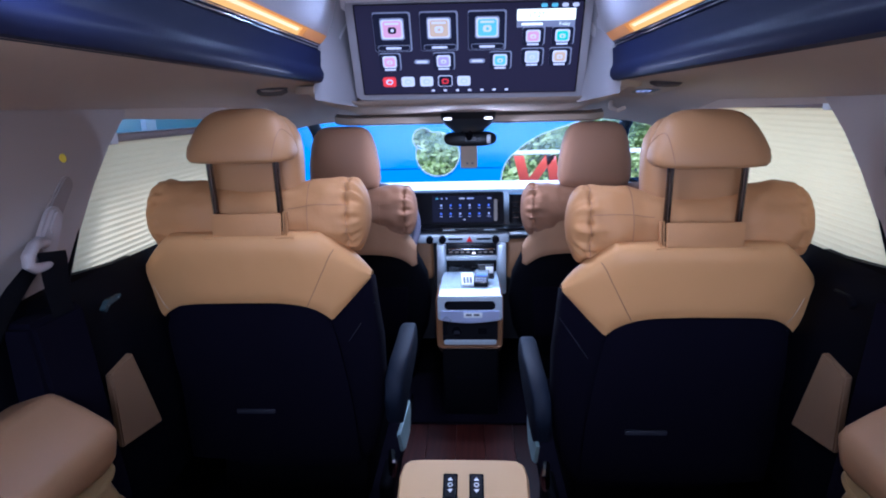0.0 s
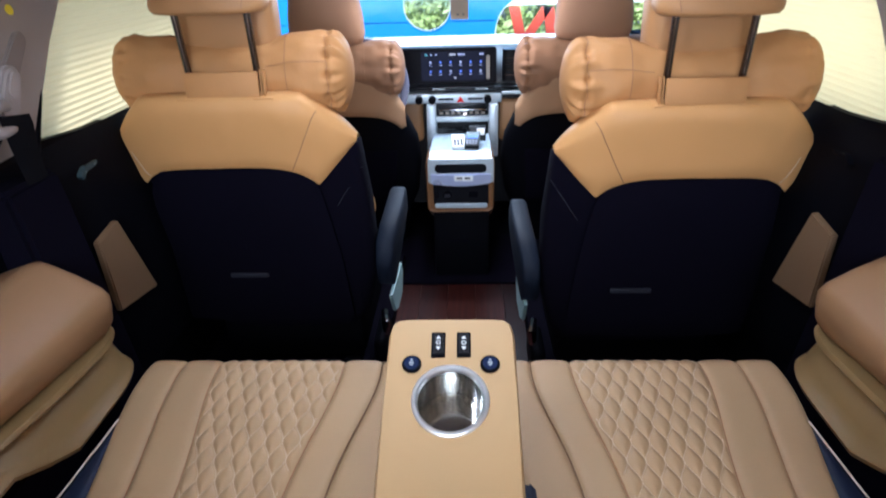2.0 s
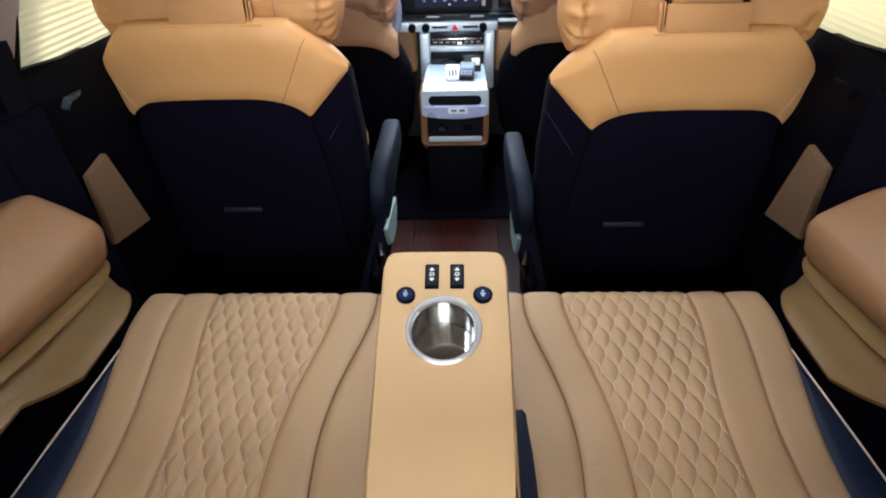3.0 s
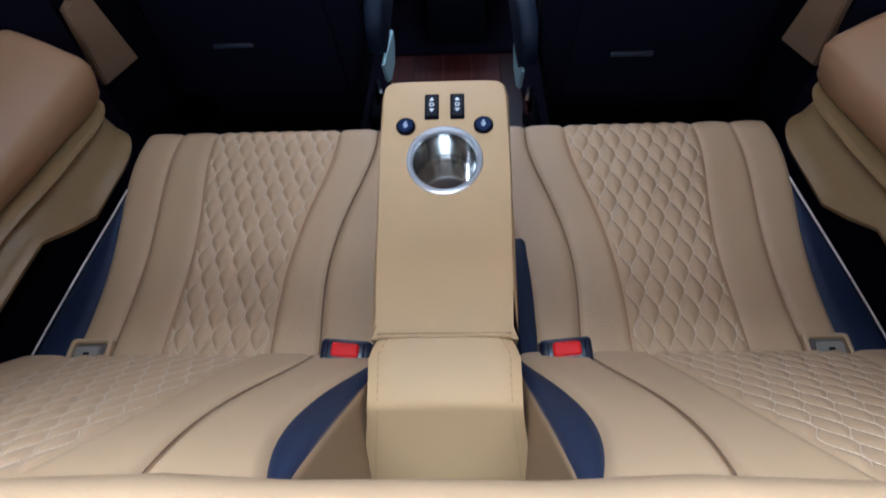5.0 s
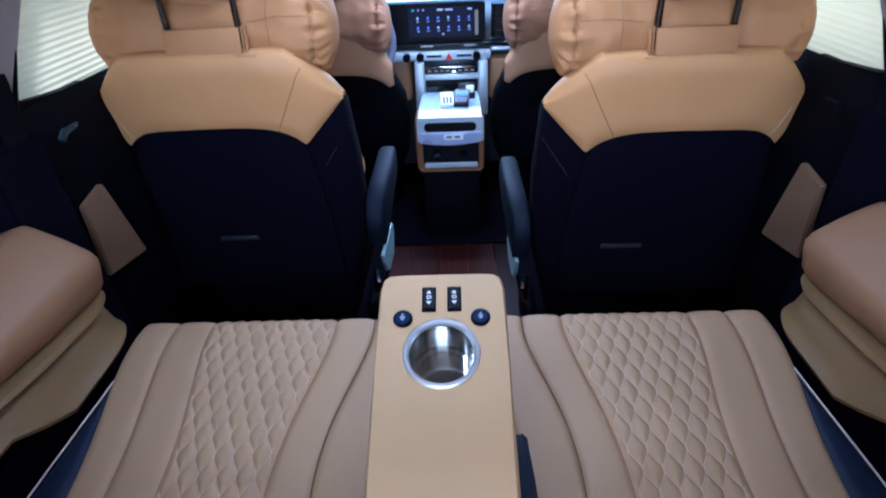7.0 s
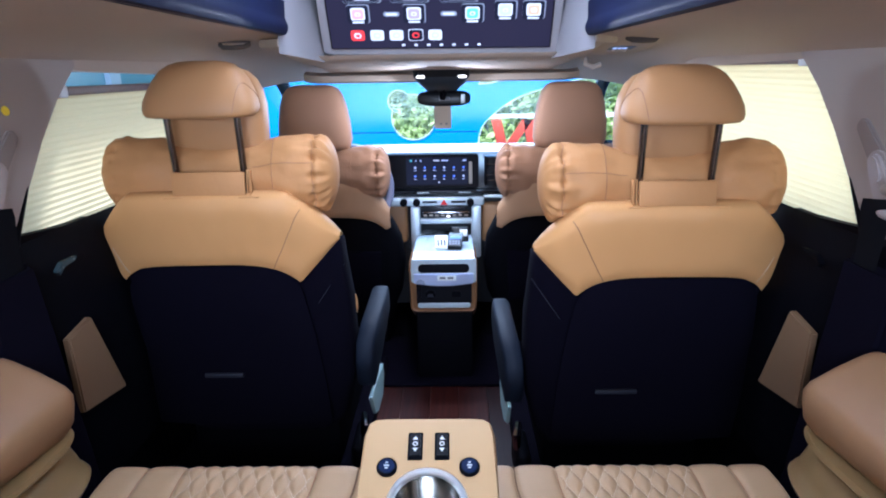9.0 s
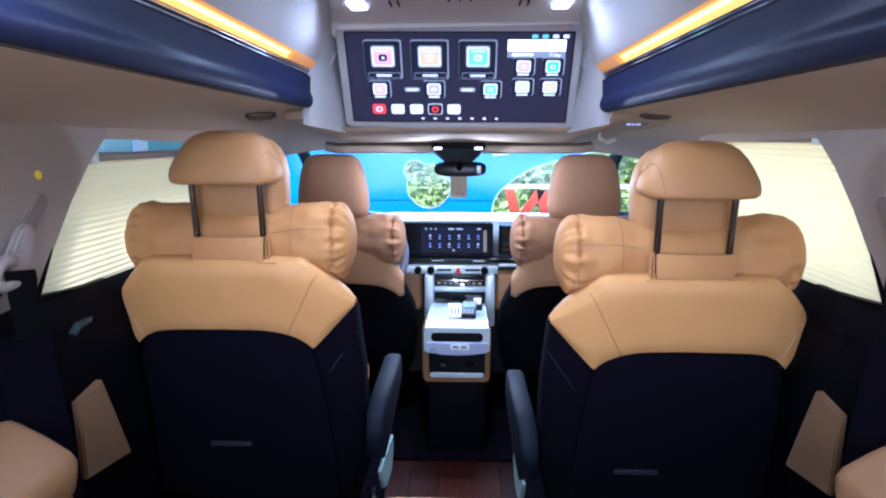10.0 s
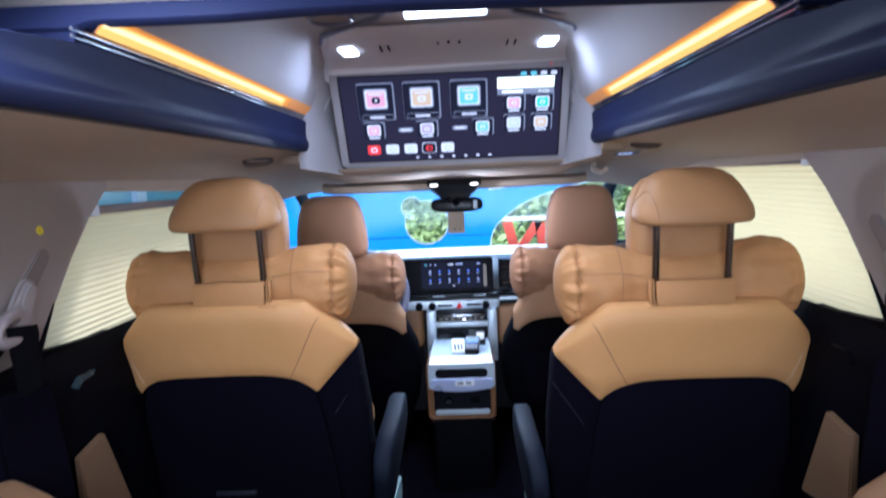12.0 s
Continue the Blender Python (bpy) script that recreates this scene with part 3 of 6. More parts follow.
def side(s):
    nm = "left" if s < 0 else "right"
    at = lambda y, z, d: Vector((s * (wall_x(z) + d), y, z))
    w = thing("wall_" + nm, (s * 0.82, 1.1, 0), "van side with black door trim and beige pillar trim", "wall", kind="structure")
    # black lower trim with a belt line that steps up behind the door
    belt = [(-0.78, 0.76), (0.62, 0.80), (0.96, 0.815), (1.04, 0.819), (1.11, 0.815), (1.20, 0.806), (1.27, 0.800), (1.33, 0.800), (1.37, 0.785), (1.45, 0.772), (1.62, 0.775), (2.3, 0.77), (3.0, 0.76)]
    part("door_trim", prism([(-0.78, 0.0), (3.0, 0.0)] + belt[::-1], at, -0.004, 0.05), BLACK_PLASTIC, w)
    # bulged door casing below the belt line
    ys = [0.98, 1.05, 1.25, 1.6, 1.95]
    rows = [[Vector((s * (0.797 - b * k), y, z)) for z, b in ((0.802, 0.0), (0.77, 0.035), (0.70, 0.045), (0.62, 0.055), (0.45, 0.06), (0.2, 0.03))] for y, k in zip(ys, (0.1, 0.8, 1, 1, 0.2))]
    part("door_casing", sheet(rows), BLACK_PLASTIC, w)
    part("door_pocket", prism([(1.088, 0.607), (1.168, 0.622), (1.205, 0.52), (1.243, 0.414), (1.088, 0.440)], lambda y, z, d: Vector((s * (0.735 - d), y, z)), -0.01, 0.006, 0.003), DOOR_BEIGE, w, "dull beige lower door panel")
    # teal on the left latch paints a glint, the right one stays black
    part("door_pull", prism([(1.108, 0.742), (1.128, 0.757), (1.176, 0.756), (1.166, 0.747), (1.130, 0.744), (1.118, 0.732)], lambda y, z, d: Vector((s * (0.744 - d), y, z)), -0.004, 0.008, 0.002), LATCH_GLINT if s < 0 else BLACK_PLASTIC, w, "small door latch, the left one coloured as a teal glint")
    # beige rear pillar with the slanting window edge
    rear = [(-0.78, 0.75), (0.62, 0.79), (0.96, 0.805), (1.04, 0.81), (1.098, 0.81), (1.108, 0.822), (1.145, 0.90), (1.195, 0.985), (1.25, 1.06), (1.315, 1.125), (1.315, 1.14), (-0.78, 1.14)]
    part("pillar_trim", prism(rear, at, -0.006, 0.05, 0.003), PILLAR, w, "greyish beige pillar trim")
    part("window_gasket", tube([at(y, z, 0.002) for y, z in ((1.09, 0.79), (1.10, 0.822), (1.137, 0.90), (1.158, 0.935))], [0.012, 0.012, 0.009, 0.004], 8), BLACK_PLASTIC, w, "black window rubber")
    part("roof_rail", prism([(1.31, 1.118), (2.45, 1.092), (2.45, 1.16), (1.31, 1.16)], at, -0.004, 0.05), LINER, w)
    part("door_pillar", prism([(1.93, 0.78), (2.06, 0.78), (2.01, 1.08), (1.90, 1.08)], at, -0.004, 0.05), BLACK_PLASTIC, w, "black pillar between the doors")
    part("front_pillar", tube([(s * 0.628, 2.26, 1.16), (s * 0.638, 2.38, 1.11), (s * 0.66, 2.58, 1.03), (s * 0.69, 2.80, 0.91), (s * 0.735, 3.12, 0.70)], 0.026, 10), BLACK_PLASTIC, w, "black windscreen pillar")
    g = prism([(1.09, 0.79), (1.31, 1.13), (2.7, 1.10), (2.7, 0.77)], at, 0.040, 0.044)
    o = part("window_pane", g, GLASS, w)
    o.visible_shadow = False
    # pleated blind
    top = 1.072 if s < 0 else 1.112
    b = thing("window_blind", (s * 0.80, 1.5, 0.80), "cream pleated cloth blind drawn over the side window", "blind", "side window blinds")
    rows = []
    z, k = 0.77, 0
    while z < top:
        y0 = 1.06 + max(0, z - 0.80) * 0.5
        rows.append([Vector((s * (wall_x(z) + 0.016 + (0.0008 if k % 2 else -0.0008)), y, z + 0.0016 * math.sin(y * 3.2 + 0.6) + 0.0003 * math.sin(y * 17 + k * 2.4))) for y in np.linspace(y0, 1.93, 26)])
        z += 0.0068
        k += 1
    part("pleated_cloth", sheet(rows), BLIND, b, angle=20)
    part("top_rail", box(*sorted((s * (wall_x(top) + 0.004), s * (wall_x(top) + 0.026))), 1.19 + (top - 0.99), 1.93, top - 0.004, top + 0.014, 0.003), surf_rail, b, "brown blind rail")
    part("rail_end", box(*sorted((s * (wall_x(top) + 0.0), s * (wall_x(top) + 0.028))), 1.185 + (top - 0.99), 1.215 + (top - 0.99), top - 0.008, top + 0.018, 0.004), WHITE_PLASTIC, b, "white rail clip")


surf_rail = surf("brown_rail", (0.16, 0.10, 0.075), 0.5, var=0.1)
side(-1)
side(1)

# headliner: flat sides, raised centre, low front and rear parts
for s in (-1, 1):
    prof = [(0.775, 1.118), (0.755, 1.135), (0.71, 1.158), (0.62, 1.176), (0.50, 1.186), (0.372, 1.190)]
    prof = [(a, b - 0.004 * s) for a, b in prof]
    rows = [[Vector((s * a, y, b)) for a, b in prof] for y in (0.42, 0.6, 0.9, 1.35, 1.58, 1.85)]
    rows.append([Vector((s * a, 2.1, b - 0.034)) for a, b in prof])
    rows.append([Vector((s * a, 2.42, b - 0.112)) for a, b in prof])
    solid("ceiling", sheet(rows), LINER, "beige fabric headliner over the side seats", "ceiling", "structure")
ease = lambda q: 0.0 if q < 0 else (1.0 if q > 1 else q * q * (3 - 2 * q))
rows = [[Vector((x, y, z + 0.075 * ease((abs(x) - 0.36) / 0.16))) for x in np.linspace(-0.56, 0.56, 45)] for y, z in ((1.64, 1.148), (1.65, 1.141), (1.66, 1.137), (1.70, 1.131), (1.75, 1.128), (1.95, 1.118), (2.2, 1.098), (2.4, 1.075))]
solid("ceiling", sheet(rows), LINER, "beige headliner over the front seats", "ceiling", "structure")
# rear ceiling with a shallow oval dome
rows = []
for y in np.linspace(-0.78, 0.682, 60):
    row = []
    for x in np.linspace(-0.78, 0.78, 60):
        z = 1.310 - 0.014 * x - 0.06 * max(0, abs(x) - 0.5) ** 1.4 / 0.28 ** 1.4
        e = (abs(x) / 0.34) ** 4 + (abs(y - 0.40) / 0.215) ** 4
        z += 0.010 * min(1, max(0, (1.35 - e) / 0.6))
        row.append(Vector((x, y, z)))
    rows.append(row)
solid("ceiling", sheet(rows), LINER_RIB, "beige ribbed headliner behind the cross beam with an oval dome", "ceiling", "structure")
# raised well
prof = [(0.374, 1.276), (0.347, 1.303), (0.330, 1.335), (0.312, 1.385), (0.28, 1.418), (0.2, 1.43)]
prof = [(-a, b) for a, b in prof] + [(0.0, 1.432)] + prof[::-1]
prof = [(a, b) for a, b in prof]
prof = [(a, b - 0.0166 * a) for a, b in prof]
rows = [[Vector((a, y, b)) for a, b in prof] for y in (0.69, 1.0, 1.3, 1.5)]
for y, k in ((1.56, 0.0), (1.585, 0.25), (1.60, 0.6)):
    rows.append([Vector((a * (1 - 0.12 * k), y, b - 0.04 * k * (b - 1.276) / 0.155)) for a, b in prof])
solid("ceiling", sheet(rows), LINER_PALE, "pale lining of the raised roof centre", "ceiling", "structure")
for s in (-1, 1):
    rows = []
    for k in np.linspace(0, 1, 16):
        x, y = 0.385 - 0.085 * k ** 0.8, 1.545 + 0.125 * (1 - math.cos(k * math.pi / 2))
        zb = 1.152 - 0.02 * k
        rows.append([Vector((s * (x - 0.45 * max(0, z - 1.30)), y - 0.25 * max(0, z - 1.30), z)) for z in (zb, zb + 0.03, 1.23, 1.26, 1.29, 1.31, 1.33, 1.36, 1.39, 1.41)])
    solid("trim", sheet(rows), SURROUND, "pale curved corner beside the roof screen", "trim", "structure")
    solid("trim", prism([(0.388, 1.553), (0.362, 1.568), (0.337, 1.588), (0.318, 1.628), (0.304, 1.677), (0.304, 1.73), (0.47, 1.73), (0.47, 1.66), (0.39, 1.553)], lambda a, b, d: Vector((s * a, b, 1.167 + 0.03 * max(0, a - 0.38) + d)), 0, 0.020, 0.003), LINER, "beige filler beside the roof screen", "trim", "structure")
    # navy fascia with chrome lines and the amber light channel above it
    f = thing("roof_fascia", (s * 0.38, 1.0, 1.19), "glossy navy roof fascia with silver pinstripes", "roof fascia", "roof fascias")
    dz = -0.006 * s
    pr = [(0.378, 1.187), (0.366, 1.190), (0.361, 1.198), (0.3595, 1.207), (0.3605, 1.215), (0.3635, 1.222), (0.3652, 1.229), (0.3642, 1.245), (0.3632, 1.265), (0.372, 1.2685), (0.50, 1.268), (0.50, 1.225)]
    part("panel", loft([[Vector((s * a, y, min(b, 1.2685 - 0.12 * max(0, 0.672 - y)) + dz)) for a, b in pr] for y in (0.42, 0.5, 0.672, 0.69, 1.548, 1.556)]), NAVY_TRIM, f, angle=25)
    for z in (1.2705, 1.2775):
        part("pinstripe", tube([(s * 0.3645, 0.648, z + dz), (s * 0.3645, 1.552, z + dz)], 0.0019, 6), CHROME, f, "silver pinstripe")
    part("lip", loft([[Vector((s * a, y, b + dz)) for a, b in ((0.371, 1.266), (0.368, 1.274), (0.3635, 1.281), (0.370, 1.283), (0.375, 1.268))] for y in (0.661, 1.555)]), NAVY_TRIM, f)
    lg = thing("light_strip", (s * 0.355, 1.1, 1.27), "amber glowing light strip along the raised roof", "light strip", "amber light strips")
    line = lambda a, b, y1=1.552: [[Vector((s * x, y, z + dz)) for x, z in (a, b)] for y in np.linspace(0.687, y1, 10)]
    part("diffuser", sheet(line((0.3635, 1.282), (0.3465, 1.3000), 1.385)), LED_AMBER, lg, "amber translucent diffuser")
    part("warm_band", sheet(line((0.3630, 1.2808), (0.3490, 1.2955), 1.350)), LED_WARM, lg, "yellow lit band")
    part("bright_core", sheet(line((0.3545, 1.2874), (0.3500, 1.2922), 1.325)), LED_CORE, lg, "bright warm core")
    part("end_piece", loft([[Vector((s * x, y, z + dz)) for x, z in ((0.3635, 1.282), (0.354, 1.2905), (0.3462, 1.3005), (0.362, 1.304), (0.372, 1.286))] for y in (1.384, 1.40, 1.545, 1.552)]), LED_DIM, lg, "dim amber end piece")
beam = loft([[Vector((x, y, z + 0.0033 - 0.0215 * x + (0.0022 * (1 / (1 + math.exp(-(x - 0.08) * 60)) - math.exp(-((x + 0.12) / 0.035) ** 2) - 0.7 * math.exp(-((x - 0.02) / 0.03) ** 2)) if z > 1.3 else 0.006 / (1 + math.exp(-(x + 0.17) * 30)) - 0.007 * (0.5 - 0.5 * math.cos(math.pi * min(1, max(0, (abs(x) - 0.362) / 0.02))))))) for y, z in ((0.682, 1.285), (0.677, 1.288), (0.677, 1.306), (0.684, 1.311), (0.700, 1.311), (0.700, 1.285))] for x in np.linspace(-0.74, 0.74, 121)])
for s in (-1, 1):
    box(*sorted((s * 0.372, s * 0.74)), 0.685, 0.699, 1.20, 1.286 - 0.0215 * s * 0.74, bm=beam)
solid("roof_beam", beam, NAVY_TRIM,
      "dark navy cross beam at the rear of the raised roof", "roof beam")
rl = thing("reading_lamp", (-0.40, 0.46, 1.30), "lit white lamp set in the rear headliner", "ceiling lamp")
part("lens", turn(prism(rounded(-0.09, 0.09, -0.045, 0.045, 0.02, 6), lambda a, b, d: Vector((-0.346 + a, 0.474 + b, 1.298 + d)), 0, 0.012, 0.002), about((-0.346, 0.474, 1.30), 0, 0, -28)), LAMP_WHITE, rl, "lit white lens")
# outer skin that closes the van
solid("roof_skin", box(-0.86, 0.86, -0.8, 2.45, 1.46, 1.49), PILLAR, "outer roof skin", "roof", "structure")
for s in (-1, 1):
    solid("trim", box(*sorted((s * 0.83, s * 0.86)), -0.8, 3.0, 1.13, 1.46), PILLAR, "upper side closure", "trim", "structure")
solid("trim", box(-0.86, 0.86, 2.45, 2.47, 1.09, 1.46), PILLAR, "front roof closure", "trim", "structure")


# windscreen
def windscreen():
    pts = [[Vector((x, y + 0.10 * (1 - (x / 0.74) ** 2), z)) for x in np.linspace(-0.74, 0.74, 13)] for y, z in ((2.40, 1.085), (2.75, 0.93), (3.12, 0.70))]
    o = solid("window_1", sheet(pts), GLASS, "clear windscreen with a slight green tint", "windscreen", "structure")
    o.visible_shadow = False


windscreen()


def visor(s):
    rows = []
    for x in np.linspace(0.035, 0.48, 16):
        k = 0.5 - 0.5 * math.cos(math.pi * min(1, min(x - 0.03, 0.485 - x) / 0.06))
        z0 = 1.068 + 0.006 * (1 - k)
        rows.append([Vector((s * x, 2.16 - 0.055 * k + dy, z0 + dz)) for dy, dz in ((0, 0.025), (0.004, 0.006), (0.02, 0), (0.07, 0.002), (0.085, 0.012), (0.08, 0.028), (0.04, 0.036))])
    solid("sun_visor", loft(rows), LINER, "beige sun visor folded against the headliner", "sun visor", group="sun visors")


visor(-1)
visor(1)


def mirror():
    t = thing("overhead_console", (0, 2.10, 1.08), "black overhead console with two lit map lamps", "overhead console")
    part("housing", loft([ring_xy(0.002, 2.14, 1.115, 0.10, 0.07, 24, 5), ring_xy(0.002, 2.14, 1.085, 0.096, 0.062, 24, 5), ring_xy(0.002, 2.16, 1.066, 0.085, 0.05, 24, 4), ring_xy(0.002, 2.2, 1.035, 0.05, 0.03, 24, 4)]), PIANO, t)
    for x in (-0.068, 0.072):
        part("map_lamp", turn(box(x - 0.014, x + 0.014, 2.071, 2.077, 1.082, 1.090, 0.003, 2), about((x, 2.074, 1.087), 0, 0, 0)), MAP_WHITE, t, "lit warm white map lamp")
    m = thing("rear_view_mirror", (0.004, 2.25, 1.0), "black interior rear-view mirror", "mirror")
    part("stalk", tube([(0.004, 2.22, 1.05), (0.004, 2.25, 1.01)], 0.014, 10), BLACK_PLASTIC, m)
    part("casing", turn(loft([[Vector((0.008 + w * math.copysign(abs(math.cos(a)) ** 0.55, math.cos(a)), y, 1.008 + h * math.copysign(abs(math.sin(a)) ** 0.7, math.sin(a)))) for a in np.linspace(0, 6.283, 29)[:-1]] for y, w, h in ((2.243, 0.088, 0.020), (2.247, 0.098, 0.028), (2.262, 0.098, 0.028), (2.272, 0.08, 0.02))]), about((0.008, 2.25, 1.008), -6)), PIANO, m)
    part("sticker", box(-0.01, 0.03, 2.2405, 2.2425, 1.0, 1.014), INK, m, "small grey label")
    part("sensor", box(0.07, 0.085, 2.2405, 2.2425, 0.99, 1.022, 0.003), SILVER, m)
    c = thing("hanging_tag", (0.004, 2.25, 0.9), "pale card tag hanging under the mirror", "tag")
    part("card", prism(rounded(-0.029, 0.034, 0.899, 0.985, 0.006), lambda a, b, d: Vector((a, 2.252 + d, b)), -0.001, 0.001), PAPER, c)
    for x in (-0.008, 0.012):
        part("printed_mark", box(x, x + 0.008, 2.249, 2.2515, 0.913, 0.919), INK, c)


mirror()


# ---- roof screen ----
def roof_screen():
    t = thing("roof_screen", (0.01, 1.645, 1.15), "large lit flip-up roof screen showing app tiles", "screen")
    # a, b run 0..1 across and up the picture
    w0, w1, zb, zt, yb, yt = -0.272, 0.289, 1.164, 1.372, 1.644, 1.544

    def P(a, b, d):
        n = Vector((0, -(zt - zb), -(yb - yt))).normalized()
        return Vector((w0 + (w1 - w0) * a, yb + (yt - yb) * b, zb + (zt - zb) * b - 0.004 * (a - 0.5))) + n * d

    part("surround", prism(rounded(-0.045, 1.045, -0.09, 1.13, 0.05), P, -0.03, -0.002, 0.003), SURROUND, t, "pale grey screen surround")
    part("bezel", prism(rounded(-0.006, 1.006, -0.012, 1.012, 0.01), P, -0.002, 0.001), PIANO, t)
    part("display", prism(rounded(0.0, 1.0, 0.0, 1.0, 0.008), P, 0.0, 0.002), SCREEN, t, "lit dark display")

    def tile(a0, a1, b0, b1, mt, d=0.003, r=0.012, name="tile", bm_r=None):
        # corners are round in real size, so the outline is made in metres
        W, Hh = w1 - w0, math.hypot(zt - zb, yb - yt)
        poly = [(p / W, q / Hh) for p, q in rounded(a0 * W, a1 * W, b0 * Hh, b1 * Hh, min(r * 0.5, 0.45 * (b1 - b0) * Hh, 0.45 * (a1 - a0) * W))]
        part(name, prism(poly, P, d - 0.001, d), mt, t)

    for a, ic in ((0.16, "pink"), (0.37, "amber"), (0.585, "cyan")):
        tile(a - 0.085, a + 0.085, 0.50, 0.93, SCREEN_GREY, 0.0032)
        tile(a - 0.084, a + 0.078, 0.505, 0.915, TILE, 0.004)
        tile(a - 0.054, a + 0.054, 0.632, 0.868, SCREEN_GREY, 0.0046)
        tile(a - 0.049, a + 0.049, 0.645, 0.855, ICONS["white"], 0.005)
        tile(a - 0.041, a + 0.041, 0.662, 0.838, ICONS[ic], 0.006, name="app_icon")
        tile(a - 0.032, a + 0.032, 0.80, 0.822, ICONS["white"], 0.0066)
        tile(a - 0.019, a + 0.019, 0.705, 0.775, ICONS["white"] if ic != "pink" else ICONS["dark"], 0.007)
        tile(a - 0.006, a + 0.008, 0.725, 0.755, ICONS[ic] if ic != "pink" else ICONS["white"], 0.0076)
        tile(a - 0.072, a + 0.075, 0.515, 0.575, SCREEN_GREY, 0.005)
        tile(a - 0.070, a + 0.073, 0.52, 0.57, TILE, 0.0056)
        tile(a - 0.035, a + 0.035, 0.532, 0.556, ICONS["white"], 0.0064, name="caption_bar")
    for a, b, ic in ((0.79, 0.64, "pink"), (0.92, 0.64, "green"), (0.79, 0.41, "lilac"), (0.915, 0.41, "amber"), (0.135, 0.38, "pink"), (0.385, 0.38, "violet"), (0.645, 0.38, "cyan")):
        tile(a - 0.048, a + 0.053, b - 0.095, b + 0.105, SCREEN_GREY, 0.0032)
        tile(a - 0.048, a + 0.047, b - 0.095, b + 0.095, TILE, 0.004)
        tile(a - 0.032, a + 0.032, b - 0.062, b + 0.072, ICONS["white"], 0.005)
        tile(a - 0.025, a + 0.025, b - 0.046, b + 0.056, ICONS[ic], 0.006, name="app_icon")
        tile(a - 0.013, a + 0.013, b - 0.018, b + 0.026, ICONS["white"], 0.0066)
        tile(a - 0.006, a + 0.006, b - 0.008, b + 0.014, ICONS[ic], 0.0072)
        tile(a - 0.026, a + 0.026, b - 0.092, b - 0.072, ICONS["white"], 0.006, name="caption_bar")
    for a in (0.285, 0.54):
        tile(a - 0.036, a + 0.036, 0.355, 0.405, SCREEN_GREY, 0.004)
        tile(a - 0.026, a + 0.026, 0.368, 0.392, ICONS["white"], 0.005)
    for i, (ic, inner) in enumerate((("red", "white"), ("white", "lilac"), ("white", "lilac"), ("dark", "red"), ("white", "lilac"))):
        a = 0.125 + i * 0.088
        if ic == "dark":
            tile(a - 0.034, a + 0.034, 0.085, 0.215, ICONS["white"], 0.004)
        tile(a - 0.031, a + 0.031, 0.092, 0.208, ICONS[ic], 0.005, name="app_icon")
        tile(a - 0.016, a + 0.016, 0.12, 0.18, ICONS[inner], 0.006)
        tile(a - 0.009, a + 0.011, 0.135, 0.165, ICONS[ic], 0.0066)
    for i in range(7):
        a = 0.33 + i * 0.058
        tile(a - 0.008, a + 0.008, 0.024, 0.048, ICONS["white"], 0.004, name="nav_mark")
    for i, ic in enumerate(("cyan", "cyan", "white", "white")):
        a = 0.832 + i * 0.045
        tile(a - 0.014, a + 0.014, 0.945, 0.985, ICONS[ic], 0.004, name="status_mark")
    tile(0.715, 0.97, 0.81, 0.93, SCREEN_WHITE, 0.004, 0.004)
    tile(0.715, 0.97, 0.74, 0.81, SCREEN_GREY, 0.004, 0.004)
    dx, up = P(1, 0, 0) - P(0, 0, 0), P(0, 1, 0) - P(0, 0, 0)
    dx.normalize(), up.normalize()
    for words, size, a, b, mt in (("17:27", 0.018, 0.80, 0.868, SCREEN_GREY), ("Friday", 0.011, 0.925, 0.772, SCREEN_WHITE)):
        c = P(a, b, 0.0055)
        part("lettering", text_mesh(words, size, lambda u, v, d: c + dx * u + up * v), mt, t)
    tile(0.735, 0.83, 0.762, 0.786, SCREEN_WHITE, 0.005, name="caption_bar")
    part("receiver_eye", disc(P(0.955, 1.055, 0.0), (0, -1, -0.45), 0.0022, 0.004, 12), ICONS["red"], t, "tiny red indicator")

    # hood above the picture with lamps, slots and rails
    h = thing("roof_lamp_panel", (0.01, 1.4, 1.39), "pale roof panel with two square lamps and speaker slots", "roof panel")
    rows = []
    for y, z, w in ((1.558, 1.36, 0.318), (1.535, 1.392, 0.318), (1.50, 1.402, 0.312), (1.44, 1.409, 0.298), (1.36, 1.416, 0.275), (1.30, 1.421, 0.262), (1.28, 1.428, 0.255)):
        rows.append([Vector((0.01 + w * math.sin(a) if abs(math.sin(a)) < 0.98 else 0.01 + w * math.copysign(1, math.sin(a)), y, z + (0.012 if abs(math.sin(a)) > 0.98 else 0))) for a in np.linspace(-math.pi / 2, math.pi / 2, 21)])
    part("shell", sheet(rows), PANEL_PALE, h)
    for x in (-0.217, 0.237):
        s = 1 if x > 0 else -1
        part("lamp_lens", turn(box(x - 0.019, x + 0.019, 1.388, 1.434, 1.404, 1.412, 0.006, 3), about((x, 1.41, 1.41), -8, 0, s * 8)), LAMP_WHITE, h, "lit square white lamp")
        for i in range(2):
            for k in range(3):
                xx = x - s * (0.075 + i * 0.018)
                part("speaker_slot", box(xx - 0.0017, xx + 0.0017, 1.388 + k * 0.016, 1.396 + k * 0.016, 1.407, 1.4125, 0.001, 1), BLACK_PLASTIC, h)
    for i in range(3):
        part("speaker_slot", disc((-0.012 + i * 0.024, 1.385 - 0.004 * (i == 1), 1.4115), (0, 0, 1), 0.0026, 0.006, 12), BLACK_PLASTIC, h)
